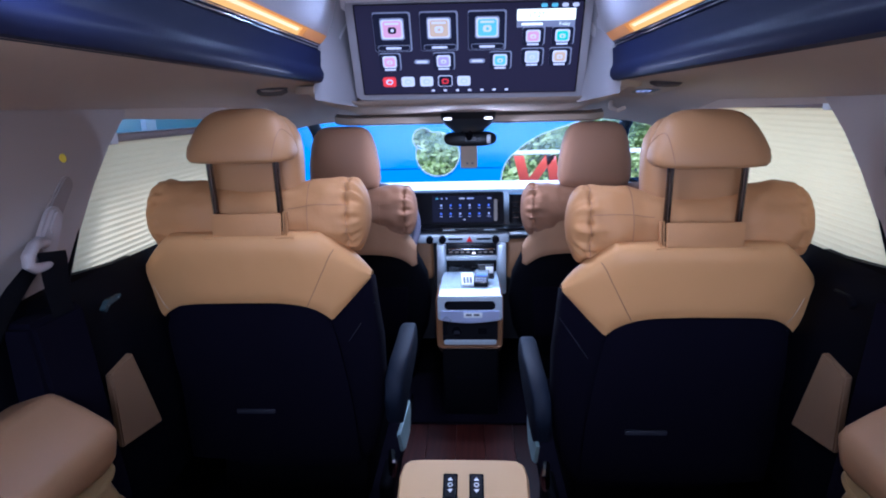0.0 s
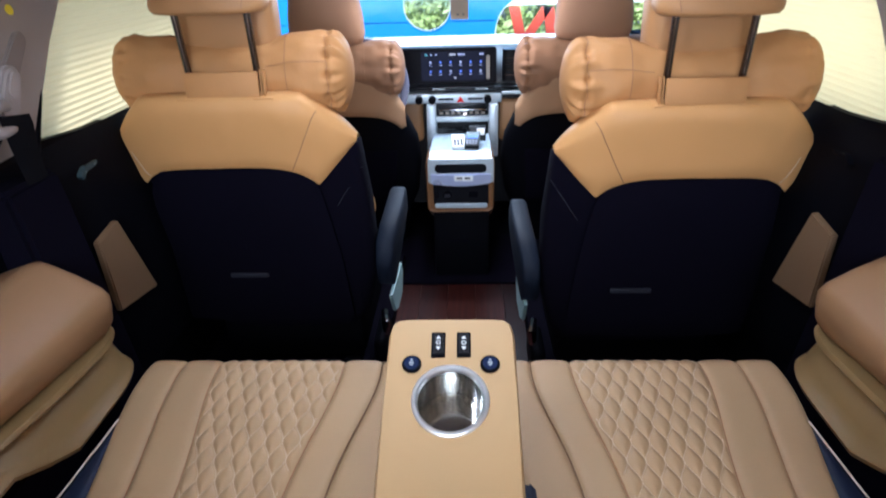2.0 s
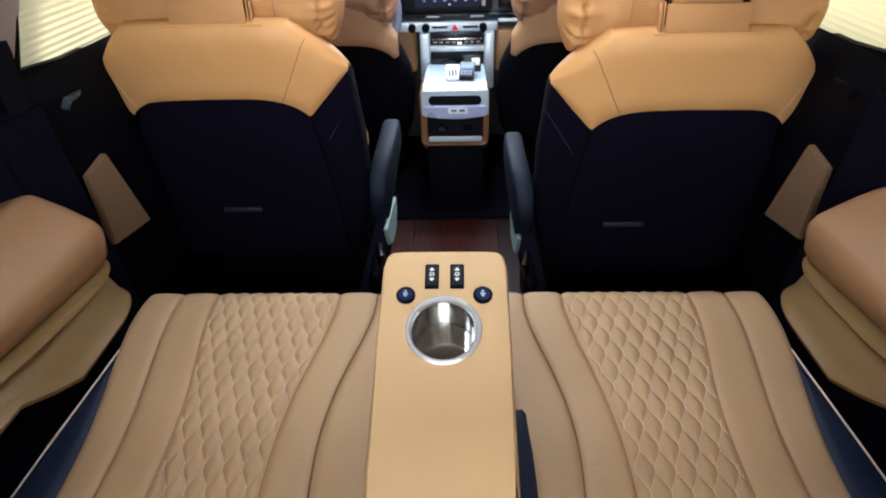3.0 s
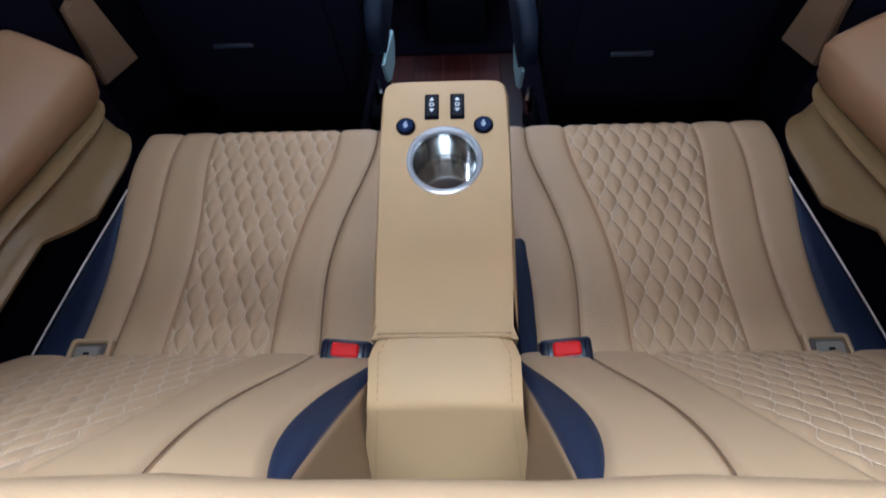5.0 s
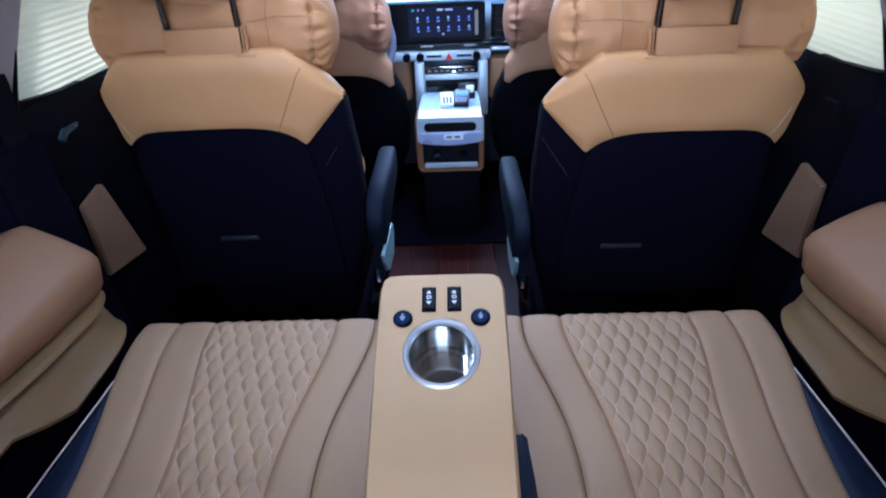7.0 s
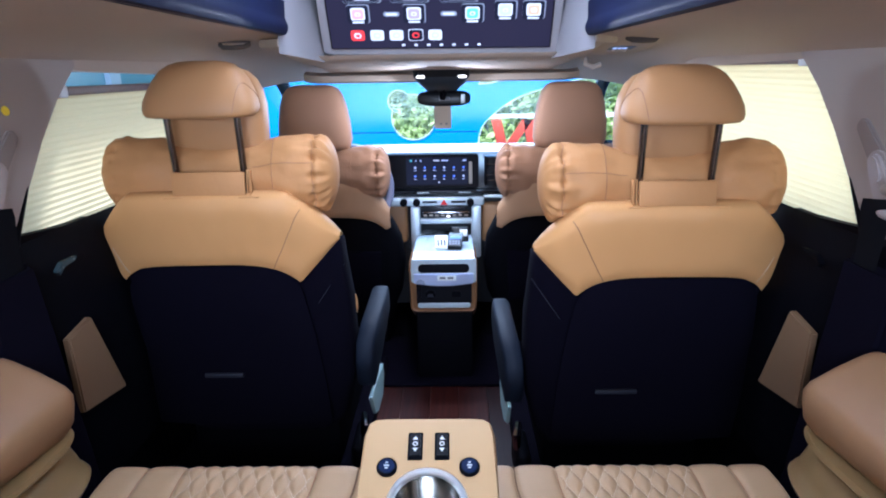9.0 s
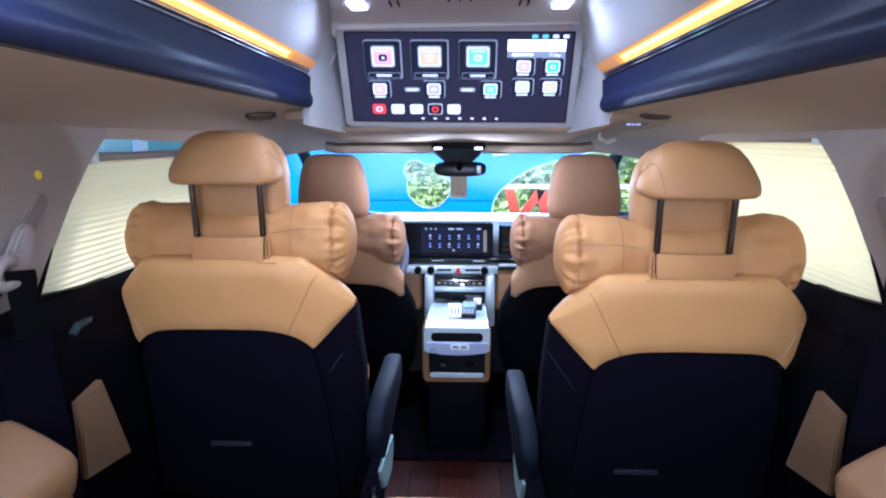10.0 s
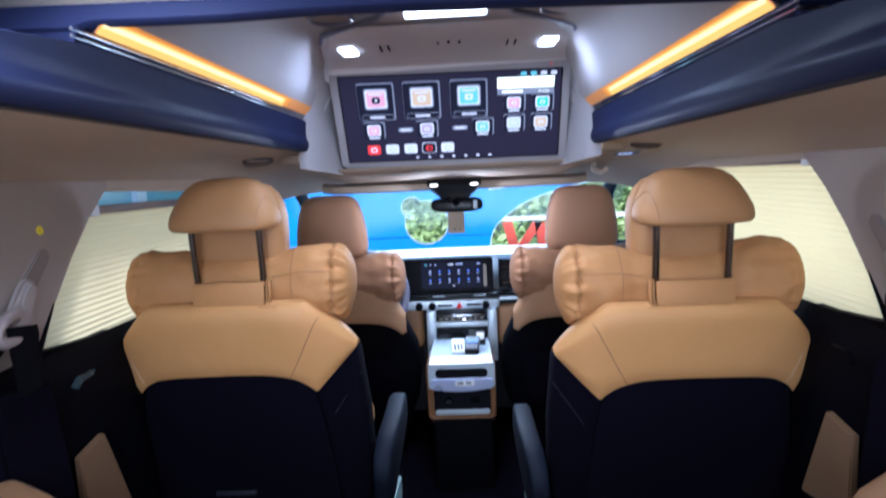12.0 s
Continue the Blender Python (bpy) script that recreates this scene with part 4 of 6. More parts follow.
    for s in (-1, 1):
        part("rail", tube([(0.01 + s * x, y, z) for x, y, z in ((0.270, 1.325, 1.412), (0.262, 1.30, 1.418), (0.20, 1.262, 1.424), (0.13, 1.205, 1.424), (0.115, 1.17, 1.426))], 0.006, 8), RAIL_GREY, h, "slate grey curved rail")
    lp = thing("roof_lamp", (0.012, 1.17, 1.42), "long lit white roof lamp", "ceiling lamp")
    part("lens", box(-0.068, 0.090, 1.152, 1.208, 1.4195, 1.430, 0.004), LAMP_WHITE, lp, "lit white lens")
    for i in range(8):
        part("diode", disc((-0.055 + i * 0.0186, 1.1565, 1.4190), (0, 0, 1), 0.0045, 0.002, 12), LAMP_DOT, lp, "bright white diode")
    for s in (-1, 1):
        o = solid("ceiling_speaker", bm_torus((0.012 + s * 0.22, 1.19, 1.4225), 0.042, 0.004), RAIL_GREY, "round grey ring of a ceiling speaker", "speaker", group="ceiling speakers")


def bm_torus(c, R, r, axis=(0, 0, 1), n=40, k=8, a0=0, a1=2 * math.pi):
    q = Vector(axis).to_track_quat("Z", "Y").to_matrix()
    full = abs(a1 - a0 - 2 * math.pi) < 1e-6
    rings = []
    for i in range(n + (0 if full else 1)):
        a = a0 + (a1 - a0) * i / n
        rings.append([Vector(c) + q @ Vector(((R + r * math.cos(b)) * math.cos(a), (R + r * math.cos(b)) * math.sin(a), r * math.sin(b))) for b in np.linspace(0, 2 * math.pi, k + 1)[:-1]])
    if full:
        rings.append(rings[0])
        bm = loft(rings, cap=False)
        bmesh.ops.remove_doubles(bm, verts=bm.verts, dist=1e-6)
        return bm
    return loft(rings)


roof_screen()

# grab handles and the roof climate control
for s in (-1, 1):
    g = thing("grab_handle", (s * 0.55, 1.62, 1.17), "folded beige grab handle in its recess", "grab handle", "grab handles")
    # recess and grip are both coloured dark for the hollow's shade
    part("recess", loft([ring_xy(s * 0.535, 1.655, 1.188, 0.045, 0.026, 24, 3), ring_xy(s * 0.535, 1.655, 1.180 - 0.004 * s, 0.043, 0.024, 24, 3)]), RECESS_SHADE, g, "recess coloured dark for its shade")
    part("grip", tube([(s * 0.492, 1.655, 1.180), (s * 0.503, 1.640, 1.173), (s * 0.53, 1.634, 1.171), (s * 0.557, 1.640, 1.172), (s * 0.570, 1.655, 1.179)], 0.006, 10), RECESS_SHADE, g)
cc = thing("roof_control", (0.53, 1.90, 1.14), "soft oval beige roof control panel with lit blue digits", "control panel")
tip = about((0.53, 1.86, 1.165), -6, 0, 0)
part("panel", turn(loft([ring_xy(0.535, 1.86, 1.185, 0.105, 0.16, 32, 2.6), ring_xy(0.533, 1.86, 1.168, 0.098, 0.15, 32, 2.6), ring_xy(0.53, 1.865, 1.160, 0.082, 0.13, 32, 2.8), ring_xy(0.53, 1.865, 1.158, 0.06, 0.10, 32, 3)]), tip), LINER, cc)
part("display", turn(prism(rounded(0.495, 0.565, 1.80, 1.87, 0.008), lambda a, b, d: Vector((a, b, 1.1575 + d)), 0, 0.004), tip), STRIP_GREY, cc, "dark glossy display")
for x in (0.505, 0.520, 0.535):
    part("digit", turn(box(x, x + 0.010, 1.825, 1.848, 1.1562, 1.1578, 0.001, 1), tip), ICONS["lilac"], cc, "lit blue digit")
for i in range(3):
    part("button", turn(box(0.50 + i * 0.022, 0.514 + i * 0.022, 1.888, 1.900, 1.1560, 1.1590, 0.002, 1), tip), IVORY, cc)
solid("coat_hook", tube([(0.40, 1.70, 1.13), (0.395, 1.68, 1.115), (0.41, 1.665, 1.108), (0.43, 1.67, 1.115)], 0.007, 8), PILLAR, "beige coat hook on the headliner", "hook")


# ---- second-row and front seats ----
SIDE_THREAD = surf("grey_thread", (0.035, 0.035, 0.045), 0.8)


def roll_pillow(t, cx, cy, cz, half, r, seed, name="neck_pillow", pinch=0.0, leather=None):
    inner = -1 if cx > 0 else 1

    def at(e, a, lift=0.0):
        """A place on the roll: e runs -1 to 1 along it, a turns round it."""
        q = abs(e)
        if q < 0.80:
            rr = r * (0.93 + 0.09 * (0.5 - 0.5 * math.cos(math.pi * min(1, q / 0.72))))
        else:
            v = min(1, (q - 0.80) / 0.20)
            rr = r * 1.02 * max(0.0, 1 - v ** 2.6) ** (1 / 2.2)
        crimp = math.exp(-((q - 0.83) / 0.022) ** 2)
        fold = math.sin(a * 13 + 2.4 * math.sin(a * 2 + seed)) + 0.6 * math.sin(a * 23 + seed)
        puck = (0.075 * crimp + 0.060 * math.exp(-((q - 0.90) / 0.05) ** 2) + 0.012 * math.exp(-((q - 0.76) / 0.07) ** 2)) * fold * (1.0 if e * inner > 0 else 0.45)
        wob = 0.05 * noise.noise(Vector((e * 2.2 + seed, math.cos(a) * 1.1, math.sin(a) * 1.1)))
        wr = 0.045 * noise.noise(Vector((e * 7 + seed, math.cos(a) * 2.6, math.sin(a) * 2.6))) * (1 + 1.2 * math.exp(-((q - 0.75) / 0.15) ** 2))
        w = rr * (1 - (0.09 if e * inner > 0 else 0.03) * crimp + puck + wob + wr) + lift
        mid = pinch / (1 + math.exp((q - 0.45) / 0.035))
        w *= 1 - mid
        return Vector((cx + half * e, cy + 0.92 * w * math.cos(a), cz - 0.06 * mid + w * math.sin(a)))

    es = np.concatenate([np.linspace(-0.80, 0.80, 45)])
    caps = [0.80 + 0.20 * math.sin(v * math.pi / 2) for v in np.linspace(0, 0.985, 20)[1:]]
    es = [-c for c in caps[::-1]] + list(es) + caps
    roll = part(name, loft([[at(e, 2 * math.pi * k / 104) for k in range(104)] for e in es]), leather or TAN_SOFT, t, "tan leather roll with gathered ends", angle=60)
    # seams on the inboard half: round the roll, along it and round its gathered end
    part("ring_seam", tube([at(inner * 0.50, a, 0.0004) for a in np.linspace(1.7, 4.6, 40)], 0.0008, 5), CREASE, roll)
    part("long_seam", tube([at(inner * e, 2.75, 0.0003) for e in np.linspace(0.33, 0.82, 26)], 0.0009, 5), CREASE, roll)
    part("end_seam", tube([at(inner * (0.832 + 0.012 * math.sin(a * 13 + seed)), a, 0.0002) for a in np.linspace(1.5, 4.8, 60)], 0.0009, 5), CREASE, roll)


def yoke(t, cx, y0, lean, half, top, sh, low, mid, material, bulge=0.05, shift=0.0, lobe=0.76, edge=None, seams=True):
    """The upper leather of a seat's back: a shaped panel that wraps over the top."""
    edge = sh - 0.012 if edge is None else edge
    xs = [half * k for k in np.linspace(-1, 1, 81)]
    yr = lambda x, z: y0 + (sh - z) * lean + bulge * abs(x / half) ** 4

    def puff(x, z, u):
        """How far the padding stands off the shell."""
        p = 0.010 * (1 - (2 * u - 1) ** 6) + 0.004
        return p + 0.0030 * noise.noise(Vector((cx * 9 + x * 11, z * 13, 1.7))) + 0.0012 * noise.noise(Vector((cx * 9 + x * 30, z * 26, 4.1)))

    def bounds(x):
        """The panel's lower and upper edge at x."""
        k = abs(x) / half
        hi = top - 0.008 * k * k if k < 0.62 else top - 0.003 - (top - sh) * ((k - 0.62) / 0.38) ** 1.15
        # the lower edge is told from the middle of the shaped panel, which sits a little outboard
        g = (x - shift) / half
        end = (math.copysign(1, g) * half - shift) / half
        g, end = abs(g), abs(end)
        if g < lobe:
            lo = mid - (mid - low) * (0.12 * (g / lobe) ** 2 + 0.88 * (g / lobe) ** 5.5)
        else:
            lo = low + (edge - low) * min(1, (g - lobe) / max(0.01, end - lobe))
        return lo, hi

    rows = []
    for x in xs:
        k = abs(x) / half
        lo, hi = bounds(x)
        col = []
        for i in range(13):
            u = i / 12
            z = lo + (hi - lo) * u
            col.append(Vector((cx + x, yr(x, z) - puff(x, z, u), z)))
        y_top = yr(x, hi)
        fade = 1 - k ** 10
        for a in (25, 55, 90, 130):
            rr = 0.03 * (0.25 + 0.75 * fade)
            col.append(Vector((cx + x, y_top - 0.004 + rr * (1 - math.cos(radians(a))), hi + rr * 0.55 * math.sin(radians(a)))))
        col.append(Vector((cx + x, y_top + 0.075 * (0.3 + 0.7 * fade), hi - 0.02 * fade - 0.003)))
        col.append(Vector((cx + x, y_top + 0.085 * (0.3 + 0.7 * fade), lo)))
        rows.append(col)
    part("upper_back", sheet(rows), material, t, "tan leather upper back", angle=60)
    out = 1 if cx > 0 else -1
    for s in (-1, 1) if seams else ():
        k0, k1, u0, u1 = (0.85, 0.755, 0.40, 0.97) if s == out else (0.735, 0.465, 0.0, 0.985)
        pts = []
        for q in np.linspace(0, 1, 24):
            x, u = s * half * (k0 + (k1 - k0) * q), 1 - (u0 + (u1 - u0) * q)
            lo, hi = bounds(x)
            z = lo + (hi - lo) * u
            pts.append(Vector((cx + x, yr(x, z) - puff(x, z, u) - 0.0002, z)))
        part("seam", tube(pts, 0.0011 if s != out else 0.0008, 5), CREASE if s != out else THREAD, t)


def captain_seat(cx, y0, z0, arm, head):
    t = thing("captain_seat", (cx, y0 + 0.3, 0.0), "tan leather captain seat with black back and raised head restraint", "car seat", "second row seats")
    half, top, sh = 0.282, 0.845 + z0, 0.750 + z0
    lean = 0.20
    rings = []
    for z, w, d in ((0.16, 0.20, 0.06), (0.20, 0.235, 0.07), (0.35, 0.270, 0.075), (0.55, 0.275, 0.07), (0.66, 0.270, 0.06), (0.725, 0.268, 0.055), (0.74, 0.255, 0.05)):
        rings.append(ring_xy(cx, y0 + (sh - z - z0) * lean + 0.022 + d, z + z0, w, d, 40, 4.5))
    part("back_shell", loft(rings), BLACK_CLOTH, t, "black cloth seat back", angle=60)
    out = math.copysign(1, cx)
    yoke(t, cx + out * 0.014, y0, lean, half, top, sh, 0.634 + z0, 0.686 + z0, TAN, shift=out * 0.028, lobe=0.755)
    # raised back panel with a rounded top
    rows = []
    for x in np.linspace(-0.200, 0.200, 31):
        k = abs(x) / 0.200
        hi = 0.682 + z0 - 0.004 * k * k - (0.055 * (max(0, k - 0.72) / 0.28) ** 2.2)
        rows.append([Vector((cx + math.copysign(0.036, cx) + x * (1.17 - 0.15 * u ** 2.2), y0 + (sh - (0.20 + z0 + (hi - 0.20 - z0) * u)) * lean + 0.05 * abs(x / half) ** 4 - 0.004 - (0.008 + 0.003 * noise.noise(Vector((cx * 9 + x * 9, u * 5, 2.2)))) * (1 - (2 * u - 1) ** 8) * (1 - k ** 8), 0.20 + z0 + (hi - 0.20 - z0) * u)) for u in np.linspace(0, 1, 16)])
    part("back_panel", sheet(rows), BLACK_CLOTH, t, "black padded back panel", angle=60)
    yh = y0 + (sh - 0.375) * lean - 0.014
    part("pull_strip", box(cx - 0.105, cx - 0.005, yh - 0.004, yh + 0.004, 0.367 + z0, 0.379 + z0, 0.002), STRIP_GREY, t, "thin dark grey pull strip")
    for s in (-1, 1):
        part("side_stitch", stitches([(cx + s * 0.262 * k, y0 + (sh - z) * lean + 0.05 * k ** 4 - 0.004, z + z0) for k, z in ((0.775, 0.572), (1.03, 0.668))], (0, -1, 0)), SIDE_THREAD, t)
    # head restraint: a tapered hood behind a deep front pad, one seam arching over its aisle side
    hx = cx + head
    for x in (-0.074, 0.074):
        part("post", tube([(hx + x, y0 + 0.012, 0.83 + z0), (hx + x * 1.02, y0 - 0.002, 1.05 + z0)], 0.0075, 12), DARK_CHROME, t, "dark chrome post")
    hood = ((1.020, 0.092, 0.040, -0.004), (1.022, 0.109, 0.051, 0.0), (1.028, 0.1165, 0.057, 0.004), (1.038, 0.1195, 0.061, 0.009), (1.054, 0.117, 0.063, 0.013), (1.075, 0.108, 0.061, 0.019), (1.098, 0.096, 0.054, 0.026), (1.115, 0.083, 0.046, 0.031), (1.126, 0.068, 0.035, 0.035), (1.132, 0.050, 0.022, 0.038), (1.134, 0.030, 0.010, 0.040))
    part("head_restraint", loft([ring_xy(hx, y0 + yo, z + z0, w, d, 44, 3.0) for z, w, d, yo in hood]), TAN_DARKER, t, "tan leather head restraint", angle=60)
    pad = ((0.914, 0.080, 0.02), (0.919, 0.094, 0.032), (0.932, 0.103, 0.042), (0.955, 0.107, 0.047), (1.0, 0.109, 0.050), (1.04, 0.109, 0.050), (1.07, 0.104, 0.048), (1.095, 0.092, 0.042), (1.112, 0.075, 0.032), (1.122, 0.05, 0.018))
    part("head_cushion", loft([ring_xy(hx, y0 + 0.098, z + z0, w, d, 40, 3.3) for z, w, d in pad]), TAN_DARKER, t, "tan front pad of the head restraint", angle=60)
    pts = []
    for u in np.linspace(0, 1, 22):
        z = 1.029 + 0.060 * math.sin(math.pi * u) ** 0.55
        a = radians(-54 + 68 * u)
        w, d, yo = (np.interp(z, [r[0] for r in hood], [r[i] for r in hood]) for i in (1, 2, 3))
        c, n = math.cos(a), math.sin(a)
        pts.append((hx - out * (w + 0.0002) * abs(c) ** (2 / 3.0), y0 + yo + (d + 0.0002) * math.copysign(abs(n) ** (2 / 3.0), n), z + z0))
    part("seam", tube(pts, 0.0009, 5), CREASE, t)
    # roll pillow tied round the posts
    roll_pillow(t, cx + 0.5 * head, y0 + 0.086, 0.886 + z0, 0.266, 0.085, int(cx * 100) + 7, pinch=0.09)
    lean_back = about((hx, y0, 0.87), -8)
    part("pillow_strap", turn(box(hx - 0.080, hx + 0.080, y0 - 0.016, y0 - 0.004, 0.850 + z0, 0.903 + z0, 0.004), lean_back), TAN_SOFT, t, "tan strap round the posts")
    for x in (0.0845, 0.0905):
        part("strap_edge", turn(box(hx - out * x - 0.0014, hx - out * x + 0.0014, y0 - 0.013, y0 + 0.004, 0.852 + z0, 0.906 + z0, 0.001), lean_back), TAN_SOFT, t)
    for x in (-0.1, 0.065):
        part("post_guide", box(hx + x, hx + x + 0.045, y0 - 0.022, y0 + 0.03, 0.8475 + z0, 0.8525 + z0, 0.002), TAN, t, "thin tan collar of a post")
    # cushion, base, armrest and side shield on the aisle side
    part("seat_cushion", box(cx - 0.195, cx + 0.195, y0 + 0.17, y0 + 0.68, 0.27, 0.385, 0.045, 4), TAN, t, "tan leather cushion")
    part("seat_base", box(cx - 0.21, cx + 0.21, y0 + 0.16, y0 + 0.6, 0.03, 0.27, 0.02), BLACK_PLASTIC, t)
    for s in (-1, 1):
        part("floor_rail", box(cx + s * 0.17 - 0.025, cx + s * 0.17 + 0.025, y0 + 0.1, y0 + 0.68, 0.0005, 0.03, 0.004), BLACK_PLASTIC, t)
    s = 1 if cx < 0 else -1
    part("rail_cover", box(*sorted((cx + s * 0.205, cx + s * 0.272)), y0 + 0.10, y0 + 0.78, 0.0005, 0.055, 0.008), BLACK_CLOTH, t, "black cover along the floor rail")
    ax = cx + s * 0.312
    rings = []
    for y, z, w, hh in ((0.11, 0.335, 0.018, 0.03), (0.115, 0.345, 0.028, 0.05), (0.14, 0.38, 0.031, 0.066), (0.19, 0.415, 0.032, 0.060), (0.27, 0.440, 0.032, 0.048), (0.37, 0.450, 0.031, 0.042), (0.40, 0.452, 0.026, 0.034), (0.41, 0.452, 0.014, 0.02)):
        tuck = -s * 0.016 * max(0.0, 1 - (y - 0.11) / 0.12)
        rings.append([Vector((ax + tuck + 0.86 * w * math.copysign(abs(math.cos(a)) ** 0.28, math.cos(a)), y0 + y - 0.5 * hh * math.sin(a) * (1 if y < 0.25 else 0.2), z + arm + hh * math.copysign(abs(math.sin(a)) ** 0.6, math.sin(a)))) for a in np.linspace(0, 2 * math.pi, 25)[:-1]])
    part("armrest", loft(rings), ARM_NAVY, t, "navy leather fold-down armrest", angle=60)
    part("side_shield", prism([(y0 + 0.34, 0.256), (y0 + 0.355, 0.21), (y0 + 0.31, 0.163), (y0 + 0.20, 0.175), (y0 + 0.142, 0.206), (y0 + 0.09, 0.289)], lambda a, b, d: Vector((cx + s * (0.308 + d), a, b)), -0.004, 0.005, 0.003), GREY_SHIELD, t, "pale grey side shield")
    part("lever", tube([(cx + s * 0.28, y0 + 0.14, 0.21), (cx + s * 0.287, y0 + 0.11, 0.19), (cx + s * 0.285, y0 + 0.10, 0.155)], [0.008, 0.012, 0.009], 8), CHROME, t, "bright release lever")
    part("lever_base", box(cx + s * 0.272 - 0.02, cx + s * 0.272 + 0.02, y0 + 0.06, y0 + 0.2, 0.06, 0.16, 0.02, 3), BLACK_PLASTIC, t)
    return t


captain_seat(-0.495, 1.30, 0.0, 0.0, 0.0)
captain_seat(0.484, 1.25, -0.022, -0.025, 0.017)


def front_seat(cx):
    t = thing("front_seat", (cx, 2.35, 0.0), "brown leather front seat with black back", "car seat", "front seats")
    y0 = 2.13
    rings = []
    for z, w, d in ((0.14, 0.24, 0.06), (0.25, 0.285, 0.075), (0.38, 0.302, 0.08), (0.48, 0.290, 0.08), (0.56, 0.258, 0.07), (0.62, 0.235, 0.06), (0.665, 0.21, 0.05)):
        rings.append(ring_xy(cx, y0 + (0.66 - z) * 0.2 + 0.02 + d, z, w, d, 36, 4))
    part("back_shell", loft(rings), BLACK_PLASTIC, t, "black seat back shell", angle=60)
    yoke(t, cx, y0, 0.2, 0.256, 0.740, 0.606, 0.528, 0.592, FRONT_TAN, 0.06, lobe=0.93, edge=0.535, seams=False)
    roll_pillow(t, cx, y0 + 0.048, 0.752, 0.265, 0.092, int(cx * 100) + 31, leather=FRONT_ROLL)
    rings = []
    for z, w, d in ((0.835, 0.10, 0.035), (0.842, 0.122, 0.045), (0.87, 0.130, 0.052), (0.93, 0.127, 0.055), (0.99, 0.117, 0.052), (1.03, 0.104, 0.045), (1.05, 0.09, 0.036), (1.06, 0.072, 0.025), (1.064, 0.05, 0.012)):
        rings.append(ring_xy(cx, y0 + 0.05, z, w, d, 36, 4))
    part("head_restraint", loft(rings), BROWN, t, "brown leather head restraint", angle=60)
    for x in (-0.06, 0.06):
        part("post", tube([(cx + x, y0 + 0.06, 0.74), (cx + x, y0 + 0.055, 0.85)], 0.007, 10), DARK_CHROME, t)
    part("seat_cushion", box(cx - 0.25, cx + 0.25, y0 + 0.16, y0 + 0.62, 0.2, 0.36, 0.05, 4), TAN, t)
    part("seat_base", box(cx - 0.22, cx + 0.22, y0 + 0.15, y0 + 0.6, -0.012, 0.2, 0.02), BLACK_PLASTIC, t)
    part("pocket", prism([(cx - 0.2, 0.22), (cx + 0.2, 0.22), (cx + 0.215, 0.44), (cx - 0.215, 0.44)], lambda a, b, d: Vector((a, y0 + (0.70 - b) * 0.2 + 0.012 + d, b)), -0.008, 0.01, 0.004), BLACK_CLOTH, t, "black net pocket")


front_seat(-0.458)
front_seat(0.458)


# ---- third row bench ----
CZ = lambda y: 0.37 + (y - 0.46) * 0.11
CV = lambda pts: np.polynomial.Polynomial.fit([p[0] for p in pts], [p[1] for p in pts], min(4, len(pts) - 1))
EDGE = dict(
    out=CV([(0.96, 0.590), (0.80, 0.592), (0.70, 0.604), (0.56, 0.621), (0.40, 0.637)]),
    navy=CV([(0.96, 0.5895), (0.775, 0.590), (0.665, 0.571), (0.46, 0.564), (0.40, 0.566)]),
    s1=CV([(0.96, 0.522), (0.86, 0.533), (0.77, 0.520), (0.65, 0.509), (0.48, 0.508), (0.40, 0.510)]),
    ql=CV([(0.96, 0.452), (0.86, 0.458), (0.755, 0.440), (0.67, 0.433), (0.56, 0.429), (0.40, 0.422)]),
    qr=CV([(0.96, 0.218), (0.90, 0.220), (0.82, 0.226), (0.72, 0.255), (0.63, 0.263), (0.53, 0.267), (0.40, 0.267)]),
    inn=CV([(0.96, 0.147), (0.84, 0.151), (0.725, 0.184), (0.65, 0.194), (0.51, 0.194), (0.40, 0.196)]),
)
A_Q, B_Q = 0.0295, 0.072


def seam_line(i, v):
    return A_Q * (0.5 * i + (0.25 if i % 2 == 0 else -0.25) * math.cos(2 * math.pi * v / B_Q))


def quilt_height(x, v):
    i0 = int(math.floor(x / (0.5 * A_Q)))
    d = min(abs(x - seam_line(i, v)) for i in range(i0 - 1, i0 + 3))
    return 0.0062 * (1 - math.exp(-(d / 0.0058) ** 1.5))


def upholstery(name, t, place, left, right, v0, v1, nu, nv, material, puff=0.005, quilt=0.0, label=""):
    """A padded panel between two seam lines; place(x, v, h) maps it to the world."""
    rows = []
    for v in np.linspace(v0, v1, nv):
        a, b = left(v), right(v)
        row = []
        for u in np.linspace(0, 1, nu):
            x = a + (b - a) * u
            d = min(u, 1 - u) * abs(b - a)
            h = puff * (1 - math.exp(-d / 0.008)) - 0.003 * math.exp(-d / 0.003)
            if quilt:
                flat = min(1.0, max(0.0, (0.985 - v) / 0.07))
                h = h * 0.35 + quilt * flat * quilt_height(x, v) * (1 - math.exp(-d / 0.006))
            row.append(place(x, v, h))
        rows.append(row)
    return part(name, sheet(rows), material, t, label, angle=70)


def cushion_place(s):
    def f(x, v, h):
        e = 0.93 - v
        if e > 0:
            return Vector((s * x, v, CZ(v) + h - 0.006))
        a = min(-e / 0.03, math.pi / 2)
        drop = max(0, -e - 0.03 * math.pi / 2)
        return Vector((s * x, 0.93 + (0.03 + h) * math.sin(a), CZ(0.93) - 0.03 - drop + (0.03 + h) * math.cos(a) - 0.006))
    return f


def clamp(fn):
    return lambda v: fn(min(v, 0.93))


